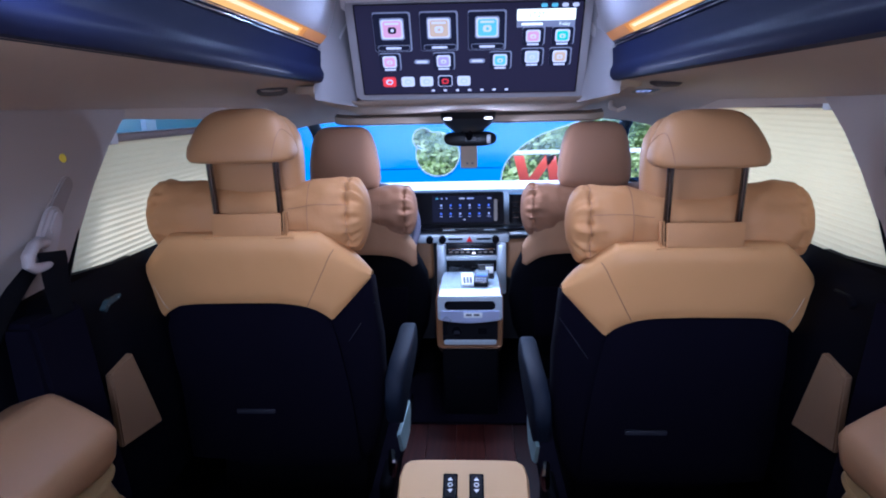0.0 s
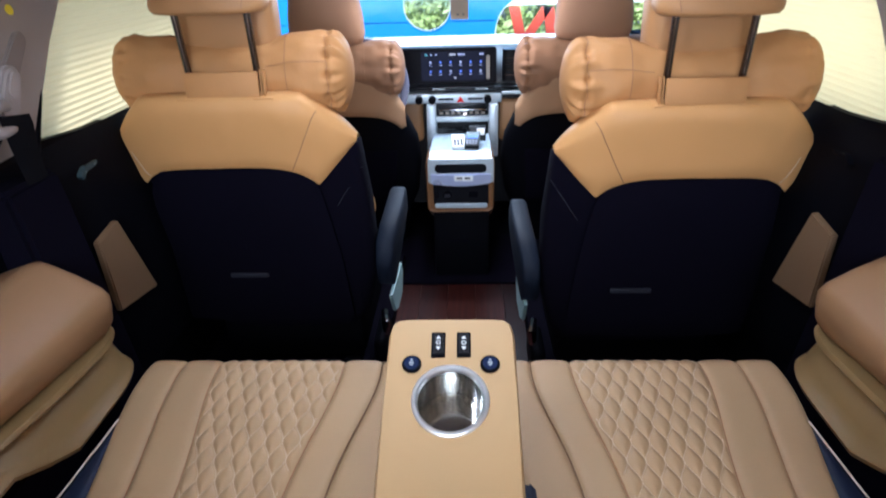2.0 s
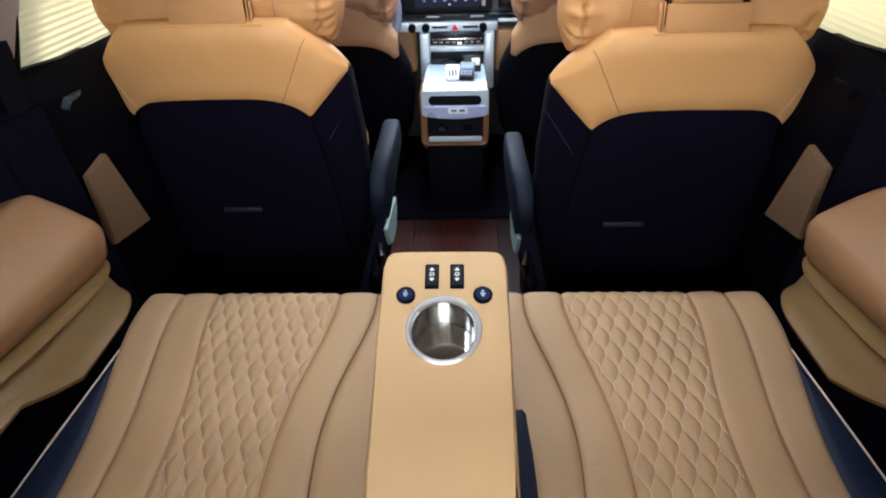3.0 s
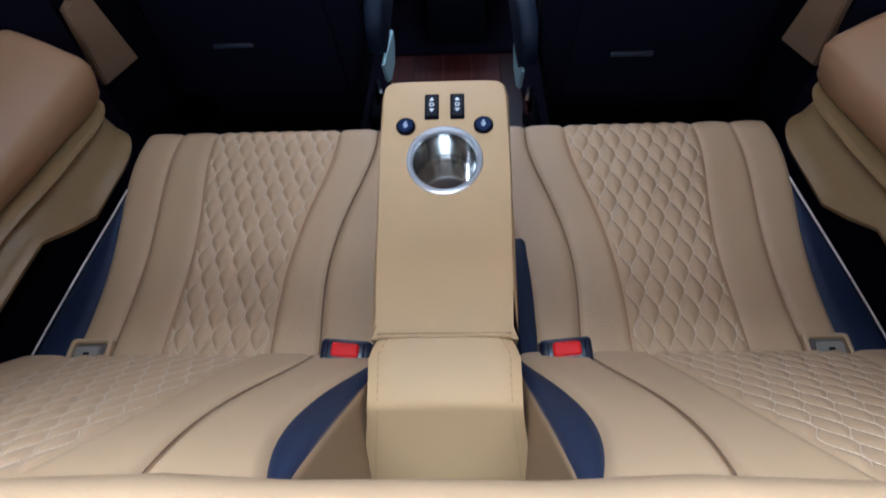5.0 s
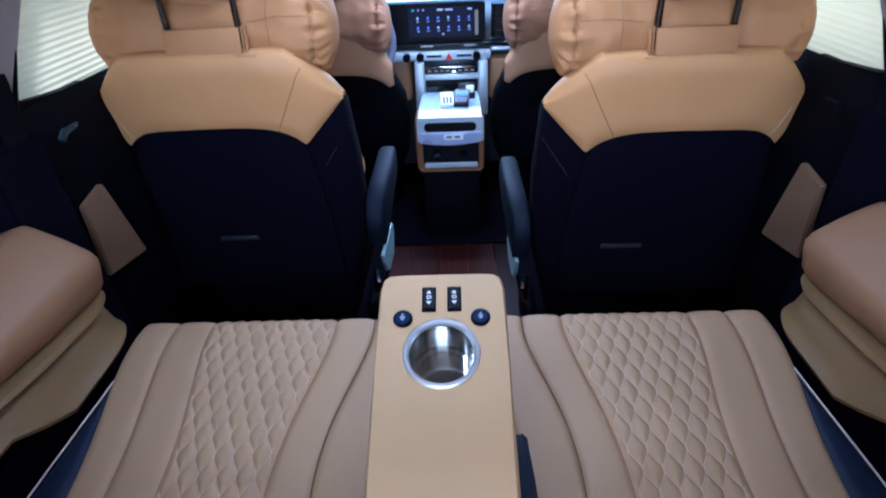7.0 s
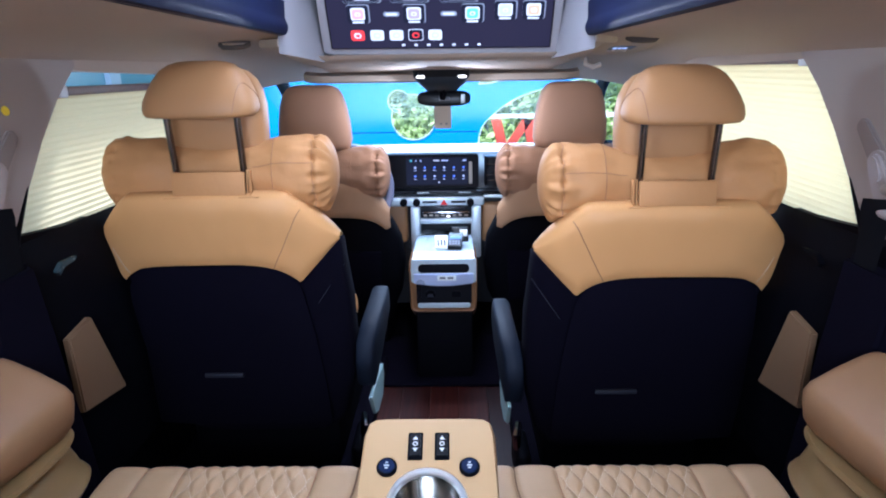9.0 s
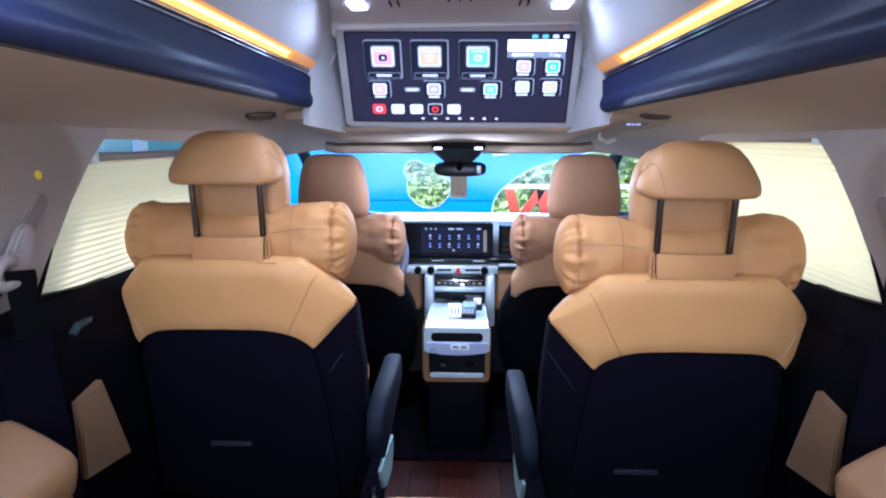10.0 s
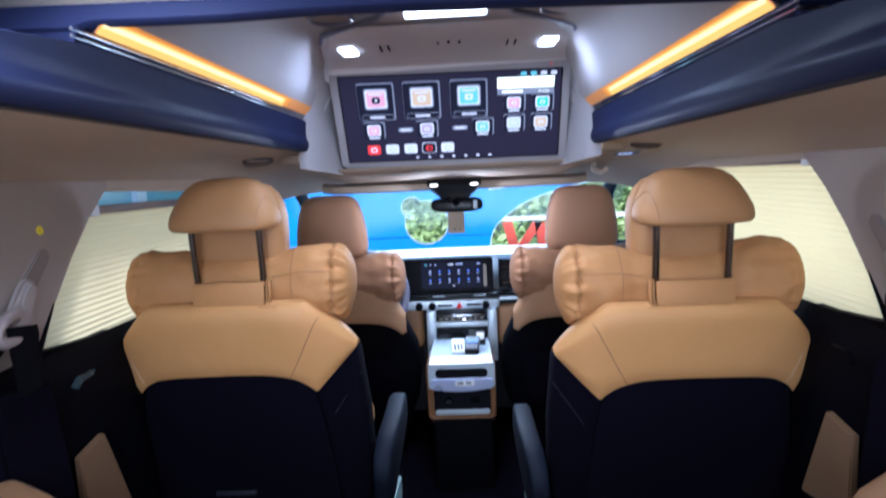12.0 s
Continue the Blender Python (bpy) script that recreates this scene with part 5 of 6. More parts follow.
def bench_cushion(s):
    t = bench
    pl = cushion_place(s)
    V0, V1 = 0.40, 1.13
    E = {k: clamp(f) for k, f in EDGE.items()}
    upholstery("side_bolster", t, pl, E["s1"], E["navy"], V0, V1, 14, 60, SAND)
    upholstery("outer_strip", t, pl, E["ql"], E["s1"], V0, V1, 16, 60, SAND)
    upholstery("quilted_panel", t, pl, E["qr"], E["ql"], V0, 0.985, 90, 210, SAND, quilt=1.0, label="diamond quilted sand leather")
    upholstery("front_roll", t, pl, E["qr"], E["ql"], 0.985, V1, 30, 16, SAND)
    upholstery("inner_strip", t, pl, E["inn"], E["qr"], V0, V1, 16, 60, SAND)
    upholstery("inner_bolster", t, pl, lambda v: 0.098 + 0.031 * max(0, min(1, (0.72 - v) / 0.16)) if s > 0 else 0.10, E["inn"], V0, V1, 14, 60, SAND)
    upholstery("navy_bolster", t, lambda x, v, h: pl(x, v, h) - Vector((0, 0, 0.004 * max(0, (x - 0.565) / 0.05))), E["navy"], lambda v: E["out"](v) + 0.0006, V0, 0.80, 8, 50, NAVY, label="navy leather side insert")
    part("piping", tube([pl(E["out"](v), v, 0.001) for v in np.linspace(V0, 0.80, 24)], 0.0017, 6), CREAM_PIPE, t, "cream piping")
    part("navy_inlay", tube([pl(0.112 if s < 0 else 0.117, v, -0.012 if s < 0 else -0.009) for v in np.linspace(0.42, 0.70, 10)], [0.016] * 9 + [0.004], 8), NAVY, t, "navy leather strip beside the armrest")
    for k, r in (("s1", 0.0008), ("ql", 0.0013), ("qr", 0.0011)):
        part("panel_seam", tube([pl(E[k](v), v, -0.0012) for v in np.linspace(V0, 1.0, 50)], r, 5), CREASE, t)
    for k in ("inn",):
        part("piping_seam", tube([pl(E[k](v), v, 0.002) for v in np.linspace(V0, 1.0, 50)], 0.0012, 6), DARK_THREAD, t)
    # pierced leather at the rear of the inner strip
    bm = bmesh.new()
    for j in range(30):
        v = 0.435 + 0.0052 * j
        for i in range(12):
            x = E["inn"](v) + 0.012 + 0.0052 * (i + 0.5 * (j % 2))
            if x < E["qr"](v) - 0.012 and x < E["inn"](v) + 0.06 - 0.0016 * max(0, j - 8):
                bm.faces.new([bm.verts.new(pl(x + 0.0007 * math.cos(a), v + 0.0007 * math.sin(a), 0.0054)) for a in (0.0, 1.05, 2.09, 3.14, 4.19, 5.24)])
    part("perforation", bm, DARK_THREAD, t, "fine pierced holes in the leather")
    # side skirt down to the base
    rows = [[pl(E["out"](v), v, -0.004), pl(E["out"](v), v, 0) - Vector((s * 0.006, 0, 0.03)), pl(E["out"](v), v, 0) - Vector((s * 0.02, 0, 0.16))] for v in np.linspace(V0, 0.98, 30)]
    part("side_skirt", sheet(rows), NAVY, t)
    part("base", box(*sorted((s * 0.03, s * 0.55)), 0.30, 0.93, 0.0005, 0.31, 0.02), BLACK_PLASTIC, t)
    # white quilting threads
    bm = bmesh.new()
    for i in range(10, 36):
        run = []
        for v in np.linspace(V0, 0.985, 190):
            x = seam_line(i, v)
            if E["qr"](v) + 0.005 < x < E["ql"](v) - 0.005:
                run.append(pl(x, v, 0.0021))
            elif len(run) > 3:
                merge(bm, stitches(run, (0, -0.1, 1), 0.0046, 0.0012, 0.0007))
                run = []
            else:
                run = []
        if len(run) > 3:
            merge(bm, stitches(run, (0, -0.1, 1), 0.0046, 0.0012, 0.0007))
    part("stitching", bm, THREAD, t, "pale quilting thread")
    return t


bench = thing("bench_seat", (0, 0.5, 0.0), "sand leather third-row bench seat with diamond quilting and navy inlays", "bench seat")
bench_cushion(-1)
bench_cushion(1)

BY = lambda w: 0.44 - w * 0.7071
BZ = lambda w: 0.40 + w * 0.7071


def bench_back(s):
    t = bench
    pl = lambda x, w, h: Vector((s * x, BY(w) + h * 0.7071, BZ(w) + h * 0.7071))
    q = CV([(0.0, 0.292), (0.1, 0.305), (0.23, 0.319), (0.34, 0.332), (0.46, 0.345)])
    sm = CV([(-0.03, 0.197), (0.03, 0.208), (0.106, 0.223), (0.18, 0.237), (0.25, 0.245), (0.317, 0.236), (0.36, 0.229), (0.42, 0.22)])
    no = CV([(-0.03, 0.098), (0.043, 0.117), (0.143, 0.137), (0.218, 0.150), (0.285, 0.150), (0.317, 0.144), (0.352, 0.127), (0.40, 0.112), (0.42, 0.112)])
    ni = CV([(-0.03, 0.093), (0.1, 0.098), (0.21, 0.104), (0.3, 0.1115), (0.36, 0.111), (0.42, 0.110)])
    W0, W1 = -0.03, 0.42
    upholstery("quilted_panel", t, pl, q, lambda v: 0.56, W0, W1, 96, 130, SAND, quilt=0.5, label="diamond quilted sand leather")
    upholstery("outer_bolster", t, pl, lambda v: 0.56, lambda v: 0.64, W0, W1, 12, 30, SAND)
    upholstery("inner_strip", t, pl, sm, q, W0, W1, 16, 40, SAND)
    upholstery("inner_bolster", t, pl, no, sm, W0, W1, 16, 40, SAND)
    upholstery("navy_inlay", t, pl, ni, no, W0, W1, 10, 40, NAVY, 0.004, label="navy leather inlay")
    part("recess_wall", sheet([[pl(ni(v) + 0.001, v, -0.002), pl(ni(v) - 0.001, v, -0.005), pl(ni(v) - 0.001, v, -0.012), pl(ni(v) + 0.002, v, -0.06), pl(ni(v) + 0.007, v, -0.24)] for v in np.linspace(W0, W1, 40)]), SAND, t, "plain sand leather wall of the armrest recess")
    part("piping_seam", tube([pl(sm(v), v, 0.0015) for v in np.linspace(W0, W1, 30)], 0.0011, 6), DARK_THREAD, t)
    bm = bmesh.new()
    for i in range(16, 42):
        run = []
        for v in np.linspace(W0, W1, 150):
            x = seam_line(i, v)
            if q(v) + 0.006 < x < 0.55:
                run.append(pl(x, v, 0.0021))
            elif len(run) > 3:
                merge(bm, stitches(run, (0, 0.7, 0.7), 0.0046, 0.0014, 0.0007))
                run = []
            else:
                run = []
        if len(run) > 3:
            merge(bm, stitches(run, (0, 0.7, 0.7), 0.0046, 0.0014, 0.0007))
    part("stitching", bm, THREAD, t, "pale quilting thread")


bench_back(-1)
bench_back(1)

# rounded top of the backrest, closest to the eye
rings = []
for x in np.linspace(-0.66, 0.66, 91):
    q = abs(x)
    swell = 0.004 * math.cos(q * 8) + (0.006 if 0.08 < q < 0.62 else 0) * min(1, min(q - 0.08, 0.62 - q) / 0.08)
    k = 1 if q < 0.62 else max(0.4, 1 - ((q - 0.62) / 0.04) ** 2 * 0.6)
    rings.append([Vector((x, 0.055 + (0.099 + swell) * k * math.cos(a), 0.715 + (0.099 + swell) * k * math.sin(a))) for a in np.linspace(0, 2 * math.pi, 41)[:-1]])
part("top_roll", loft(rings), SAND, bench, "rounded sand leather top roll", angle=60)
part("back_cloth", box(-0.62, 0.62, -0.10, 0.07, 0.0005, 0.66, 0.03), BLACK_CLOTH, bench, "black cloth rear of the backrest")


# ---- fold-down armrest with cup holder ----
def armrest():
    t = thing("folding_console", (0, 0.55, 0.45), "tan leather fold-down armrest with steel cup holder and switches", "folding armrest")
    y0, z0, y1, z1 = 0.404, 0.511, 0.748, 0.641
    L0 = math.hypot(y1 - y0, z1 - z0)
    ey, ez = (y1 - y0) / L0, (z1 - z0) / L0
    L = L0 + 0.010

    def P(a, b, d):
        """a across, b forward along the top, d up from it"""
        return Vector((a, y0 + b * ey - d * ez, z0 + b * ez + d * ey))

    cb, R = (0.632 - y0) / ey, 0.0515
    # top skin with a round hole: rings from the circle out to the outline
    n = 72
    outline = []
    for i in range(n):
        a = 2 * math.pi * i / n
        c, s = math.cos(a), math.sin(a)
        hx, f, bk = 0.0905, L - cb, cb
        lim = min(hx / abs(c) if abs(c) > 1e-6 else 9, (f / s if s > 1e-6 else 9), (bk / -s if s < -1e-6 else 9))
        outline.append((lim * c, cb + lim * s))
    rad, rc = 0.014, 0.02
    ways = []
    for i, (a, b) in enumerate(outline):
        da, db = abs(a) - (0.0905 - rc), b - (L - rc)
        if da > 0 and db > 0:
            q = math.hypot(da, db)
            da, db = da / q, db / q
            outline[i] = (math.copysign(0.0905 - rc + rc * da, a), L - rc + rc * db)
            ways.append((math.copysign(da, a), db))
        else:
            ways.append((math.copysign(1, a) if abs(a) > 0.0904 else 0.0, 1.0 if b > L - 1e-4 else 0.0))

    def soft(a, b, depth):
        return P(a, b, depth)

    inner = [P((R - 0.003) * math.cos(2 * math.pi * i / n), cb + (R - 0.003) * math.sin(2 * math.pi * i / n), 0) for i in range(n)]
    rows = [inner]
    for k in (0.25, 0.5, 0.75, 0.92):
        rows.append([P(R * math.cos(2 * math.pi * i / n) * (1 - k) + outline[i][0] * k, (cb + R * math.sin(2 * math.pi * i / n)) * (1 - k) + outline[i][1] * k, 0.002 * math.sin(k * 3.1)) for i in range(n)])
    for da, dd in ((0.0, 0.0), (0.30, 0.0), (0.7, 0.29), (1.0, 1.0)):
        ring = []
        for (a, b), (wx, wb) in zip(outline, ways):
            ring.append(P(a + wx * rad * (da - 1), b + wb * rad * (da - 1), -rad * dd))
        rows.append(ring)
    for depth in (0.05, 0.115):
        rows.append([P(a * (0.985 if depth > 0.1 else 1), b - (0.006 if b > L - 1e-4 and depth > 0.1 else 0), -depth) for a, b in outline])
    part("pad", loft(rows, cap=False), ARM_TAN, t, angle=50)
    part("underside", box(-0.086, 0.086, 0.42, 0.72, 0.46, 0.47), ARM_TAN, t)
    for a in (-0.074, 0.074):
        part("edge_stitch", stitches([P(a * 1.16, b, -0.012) for b in np.linspace(0.01, L - 0.02, 30)], (0, 0, 1), w=0.0007), DARK_THREAD, t)
    # flap behind the fold
    rows = []
    for y, z, w in ((0.406, 0.514, 0.080), (0.400, 0.519, 0.0815), (0.394, 0.5165, 0.085), (0.383, 0.5095, 0.0905), (0.345, 0.4835, 0.0915), (0.338, 0.4785, 0.092), (0.3345, 0.4745, 0.0922), (0.3325, 0.469, 0.0925), (0.328, 0.453, 0.0945), (0.314, 0.40, 0.1025), (0.300, 0.342, 0.109), (0.285, 0.28, 0.112), (0.27, 0.2, 0.112)):
        rows.append([Vector((x * w, y, z - 0.006 * abs(x) ** 8 + 0.003 * (1 - x * x))) for x in np.linspace(-1, 1, 19)] )
    part("hinge_flap", sheet(rows), ARM_TAN, t, "tan leather flap over the hinge")
    for s in (-1, 1):
        side_rows = [[Vector((s * 0.0905, y, z - 0.004)), Vector((s * 0.09, y, z - 0.09))] for y, z in ((0.383, 0.507), (0.36, 0.491), (0.335, 0.470))]
        part("flap_side", sheet(side_rows), ARM_TAN, t)
        part("flap_stitch", stitches([(s * 0.066, 0.400, 0.5225), (s * 0.070, 0.394, 0.5200), (s * 0.0775, 0.383, 0.5125), (s * 0.0785, 0.345, 0.4865), (s * 0.079, 0.338, 0.4815), (s * 0.0795, 0.3315, 0.4705), (s * 0.081, 0.3270, 0.4545), (s * 0.088, 0.3130, 0.4015), (s * 0.094, 0.2990, 0.3435)], (0, 0.5, 0.85), 0.006, 0.003), DARK_THREAD, t)
    part("fold_piping", tube([(x, 0.4045, 0.5190 - 0.8 * max(0, abs(x) - 0.074)) for x in np.linspace(-0.080, 0.080, 25)], 0.0028, 8), ARM_TAN, t)
    part("fold_crease", tube([(x, 0.4075, 0.5185) for x in np.linspace(-0.080, 0.080, 9)], 0.0009, 6), DARK_THREAD, t, "dark crease of the fold")
    # steel cup holder: rim and bowl
    def ring(r, d):
        return [P(r * math.cos(2 * math.pi * i / 56), cb + r * math.sin(2 * math.pi * i / 56), d) for i in range(56)]
    cup = part("cup_holder", loft([ring(R, -0.001), ring(R, 0.003), ring(R - 0.002, 0.0045), ring(R - 0.0055, 0.0045), ring(R - 0.0075, 0.002), ring(R - 0.0082, -0.003)], cap=False), RIM_STEEL, t, "polished steel cup holder", 25)
    part("cup_wall", loft([ring(R - 0.0082, -0.003), ring(R - 0.0086, -0.02), ring(R - 0.0095, -0.066)], cap=False), CUP_WALL, cup, "steel wall with reflection streaks put into its colour", 25)
    part("cup_base", loft([ring(R - 0.0095, -0.0655), ring(R - 0.0115, -0.0675), ring(R - 0.0135, -0.0640), ring(R - 0.0155, -0.0640), ring(R - 0.0165, -0.0665), ring(0.012, -0.066)], cap=True), BASE_STEEL, cup, "dull steel base", 20)
    for a in (-0.0178, 0.0178):
        part("rocker_bezel", prism(rounded(a - 0.0100, a + 0.0100, L0 - 0.0605, L0 - 0.0195, 0.002), P, -0.002, 0.003, 0.0008), BLACK_PLASTIC, t, "black rocker switch")
        sw = part("rocker", prism(rounded(a - 0.0074, a + 0.0074, L0 - 0.057, L0 - 0.023, 0.001), P, 0.002, 0.0055, 0.0008), PIANO, t)
        part("arrow_up", prism([(a - 0.0035, L0 - 0.0325), (a + 0.0035, L0 - 0.0325), (a, L0 - 0.0275)], P, 0.0054, 0.006), WHITE_PLASTIC, sw)
        part("arrow_down", prism([(a - 0.0035, L0 - 0.0455), (a, L0 - 0.0505), (a + 0.0035, L0 - 0.0455)], P, 0.0054, 0.006), WHITE_PLASTIC, sw)
        rg = [[P(a + r * math.cos(q), L0 - 0.039 + r * math.sin(q), 0.006) for q in np.linspace(0, 6.283, 17)[:-1]] for r in (0.0034, 0.0021)]
        part("ring_mark", loft(rg, cap=False), WHITE_PLASTIC, sw)
    nrm = P(0, 0, 1) - P(0, 0, 0)
    for a in (-0.0535, 0.0535):
        b = L0 - 0.0715
        kb = part("button", disc(P(a, b, 0.001), nrm, 0.0135, 0.008, 28, 0.0015), BLACK_PLASTIC, t, "round black push button")
        # bluish glint on the black cap is put into its base colour
        part("button_cap", disc(P(a, b, 0.005), nrm, 0.0102, 0.004, 28, 0.001), BUTTON_GLINT, kb)
        for k, (w, o) in enumerate(((0.0016, 0.004), (0.0034, 0.0), (0.0022, -0.0034))):
            part("seat_mark", prism(rounded(a - w, a + w, b + o - 0.0009, b + o + 0.0009, 0.0006), P, 0.0068, 0.0076), SILVER, kb)


armrest()


def buckle(s):
    bx = s * 0.155 + 0.010
    t = thing("seat_belt_buckle", (bx, 0.46, 0.385), "black seat belt buckle with red release button", "belt buckle", "belt buckles")
    m = Matrix.Translation((0, 0.002, 0.004)) @ about((bx, 0.455, 0.39), 25, -4 * s, 3 * s)
    part("body", turn(box(bx - 0.036, bx + 0.036, 0.424, 0.474, 0.365, 0.400, 0.007, 3), m), BUCKLE_BLACK, t)
    part("collar", turn(box(bx - 0.027, bx + 0.027, 0.440, 0.471, 0.396, 0.4025, 0.005, 3), m), BUCKLE_BLACK, t)
    part("release_button", turn(box(bx - 0.0195, bx + 0.0195, 0.448, 0.468, 0.397, 0.4085, 0.005, 3), m), RED, t, "red release button")
    part("strap", box(bx - 0.024, bx + 0.024, 0.40, 0.432, 0.352, 0.375, 0.005), BLACK_CLOTH, t, "short black webbing")
    a = thing("belt_anchor", (s * 0.535, 0.475, 0.37), "pale grey child-seat anchor cover in the cushion gap", "anchor cover", "anchor covers")
    ax = s * 0.538
    lie = lambda x, y, h: Vector((ax + 0.74 * x, 0.474 + 0.74 * y, CZ(0.474 + 0.74 * y) + h))
    ring = lambda w, d, h: [lie(p, q, h) for p, q in rounded(-w, w, -d, d, 0.008)]
    part("surround", loft([ring(0.044, 0.030, -0.004), ring(0.043, 0.029, 0.004), ring(0.039, 0.025, 0.0055), ring(0.035, 0.021, 0.004), ring(0.034, 0.020, -0.010)], cap=False), SAND, a, "sand leather rim of the recess")
    # dark plate in place of a shaded cavity
    part("pocket", loft([ring(0.0345, 0.0205, -0.004), ring(0.033, 0.019, 0.0005)]), RECESS_SHADE, a, "shallow pocket coloured dark for its shade")
    lift = about(lie(0, -0.006, 0.002), 14)
    part("cover", turn(prism(rounded(-0.026, 0.026, -0.020, 0.010, 0.006), lie, 0.0, 0.0075, 0.002), lift), COVER_GREY, a, "pale grey plastic cover")
    part("slot", turn(prism(rounded(-0.006, 0.006, -0.008, -0.002, 0.001), lie, 0.0070, 0.0080), lift), BLACK_PLASTIC, a)


COVER_GREY = surf("pale_grey_plastic", (0.19, 0.165, 0.135), 0.5, var=0.1, vscale=20, grain=500, bump=0.1)
BUCKLE_BLACK = surf("buckle_black", (0.006, 0.008, 0.020), 0.3, var=0.1, grain=400, bump=0.03, spec=0.4)
SILVER_GREY = surf("warm_grey_plastic", (0.26, 0.22, 0.18), 0.5, var=0.06, grain=700, bump=0.05)
buckle(-1)
buckle(1)


# ---- padded side boxes beside the bench ----
def side_box(s):
    t = thing("side_armrest", (s * 0.72, 0.6, 0.0), "tan padded side armrest box over a moulded beige shell", "side armrest", "side armrests")
    # pad: a slanting top face that rises towards the wall, rounded front corner
    rings = []
    for y in np.concatenate([np.linspace(-0.3, 0.90, 14), [0.912, 0.922, 0.928, 0.931]]):
        k = 0 if y < 0.9 else min(1, (y - 0.9) / 0.031)
        sh = 0.024 * (1 - math.sqrt(max(0, 1 - k * k))) if k else 0
        lo = 0.498 + 0.10 * max(0, 0.9 - y)
        pts = [(0.662 + 0.3 * sh, lo), (0.644 + 0.3 * sh, lo + 0.010), (0.630 + 0.4 * sh, lo + 0.030), (0.621 + 0.5 * sh, max(lo + 0.05, 0.562)), (0.618 + 0.6 * sh, 0.588 - 0.6 * sh), (0.628 + 0.6 * sh, 0.604 - 0.7 * sh), (0.675, 0.634 - 0.9 * sh), (0.712, 0.655 - sh), (0.726, 0.660 - sh), (0.745, 0.655 - sh), (0.79, 0.64 - sh), (0.80, 0.635 - sh), (0.80, lo)]
        rings.append([Vector((s * a, y, b)) for a, b in pts])
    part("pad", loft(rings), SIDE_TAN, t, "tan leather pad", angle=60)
    # moulded shell under it
    rings = []
    for y in np.concatenate([np.linspace(-0.3, 0.84, 20), [0.86, 0.88, 0.90, 0.918, 0.933, 0.944, 0.951, 0.956, 0.958]]):
        k = 0 if y < 0.84 else (y - 0.84) / 0.118
        sh = 0.055 * (1 - math.sqrt(max(0, 1 - min(1, k) ** 2)))
        rise = min(1, max(0, (0.70 - y) / 0.085))
        low = 0.406 + 0.066 * rise * rise * (3 - 2 * rise)
        top = 0.505 + 0.08 * max(0, 0.9 - y)
        h = top - low
        pts = [(0.66 + sh, low), (0.620 + sh, low), (0.611 + sh, low + 0.004), (0.608 + sh, low + 0.012), (0.614 + sh, low + 0.018), (0.621 + sh, low + 0.021), (0.628 + sh, low + 0.36 * h), (0.638 + sh, low + 0.56 * h), (0.651 + sh, low + 0.70 * h), (0.648 + sh, low + 0.76 * h), (0.632 + sh, low + 0.81 * h), (0.624 + sh, low + 0.89 * h), (0.628 + sh, low + 0.97 * h), (0.66, top), (0.80, top), (0.80, low)]
        rings.append([Vector((s * a, y, b)) for a, b in pts])
    part("shell", loft(rings), BEIGE_SHELL, t, "moulded beige shell", angle=50)
    part("inner_wall", box(*sorted((s * 0.66, s * 0.80)), -0.3, 0.92, 0.0005, 0.41), BLACK_CLOTH, t, "black carpeted lower side")
    part("front_wall", prism([(0.67, 0.0005), (0.80, 0.0005), (0.80, 0.78), (0.74, 0.78)], lambda a, b, d: Vector((s * a, 0.92 + d, b)), 0, 0.14, 0.01), BLACK_CLOTH, t, "black plastic quarter trim")


side_box(-1)
side_box(1)


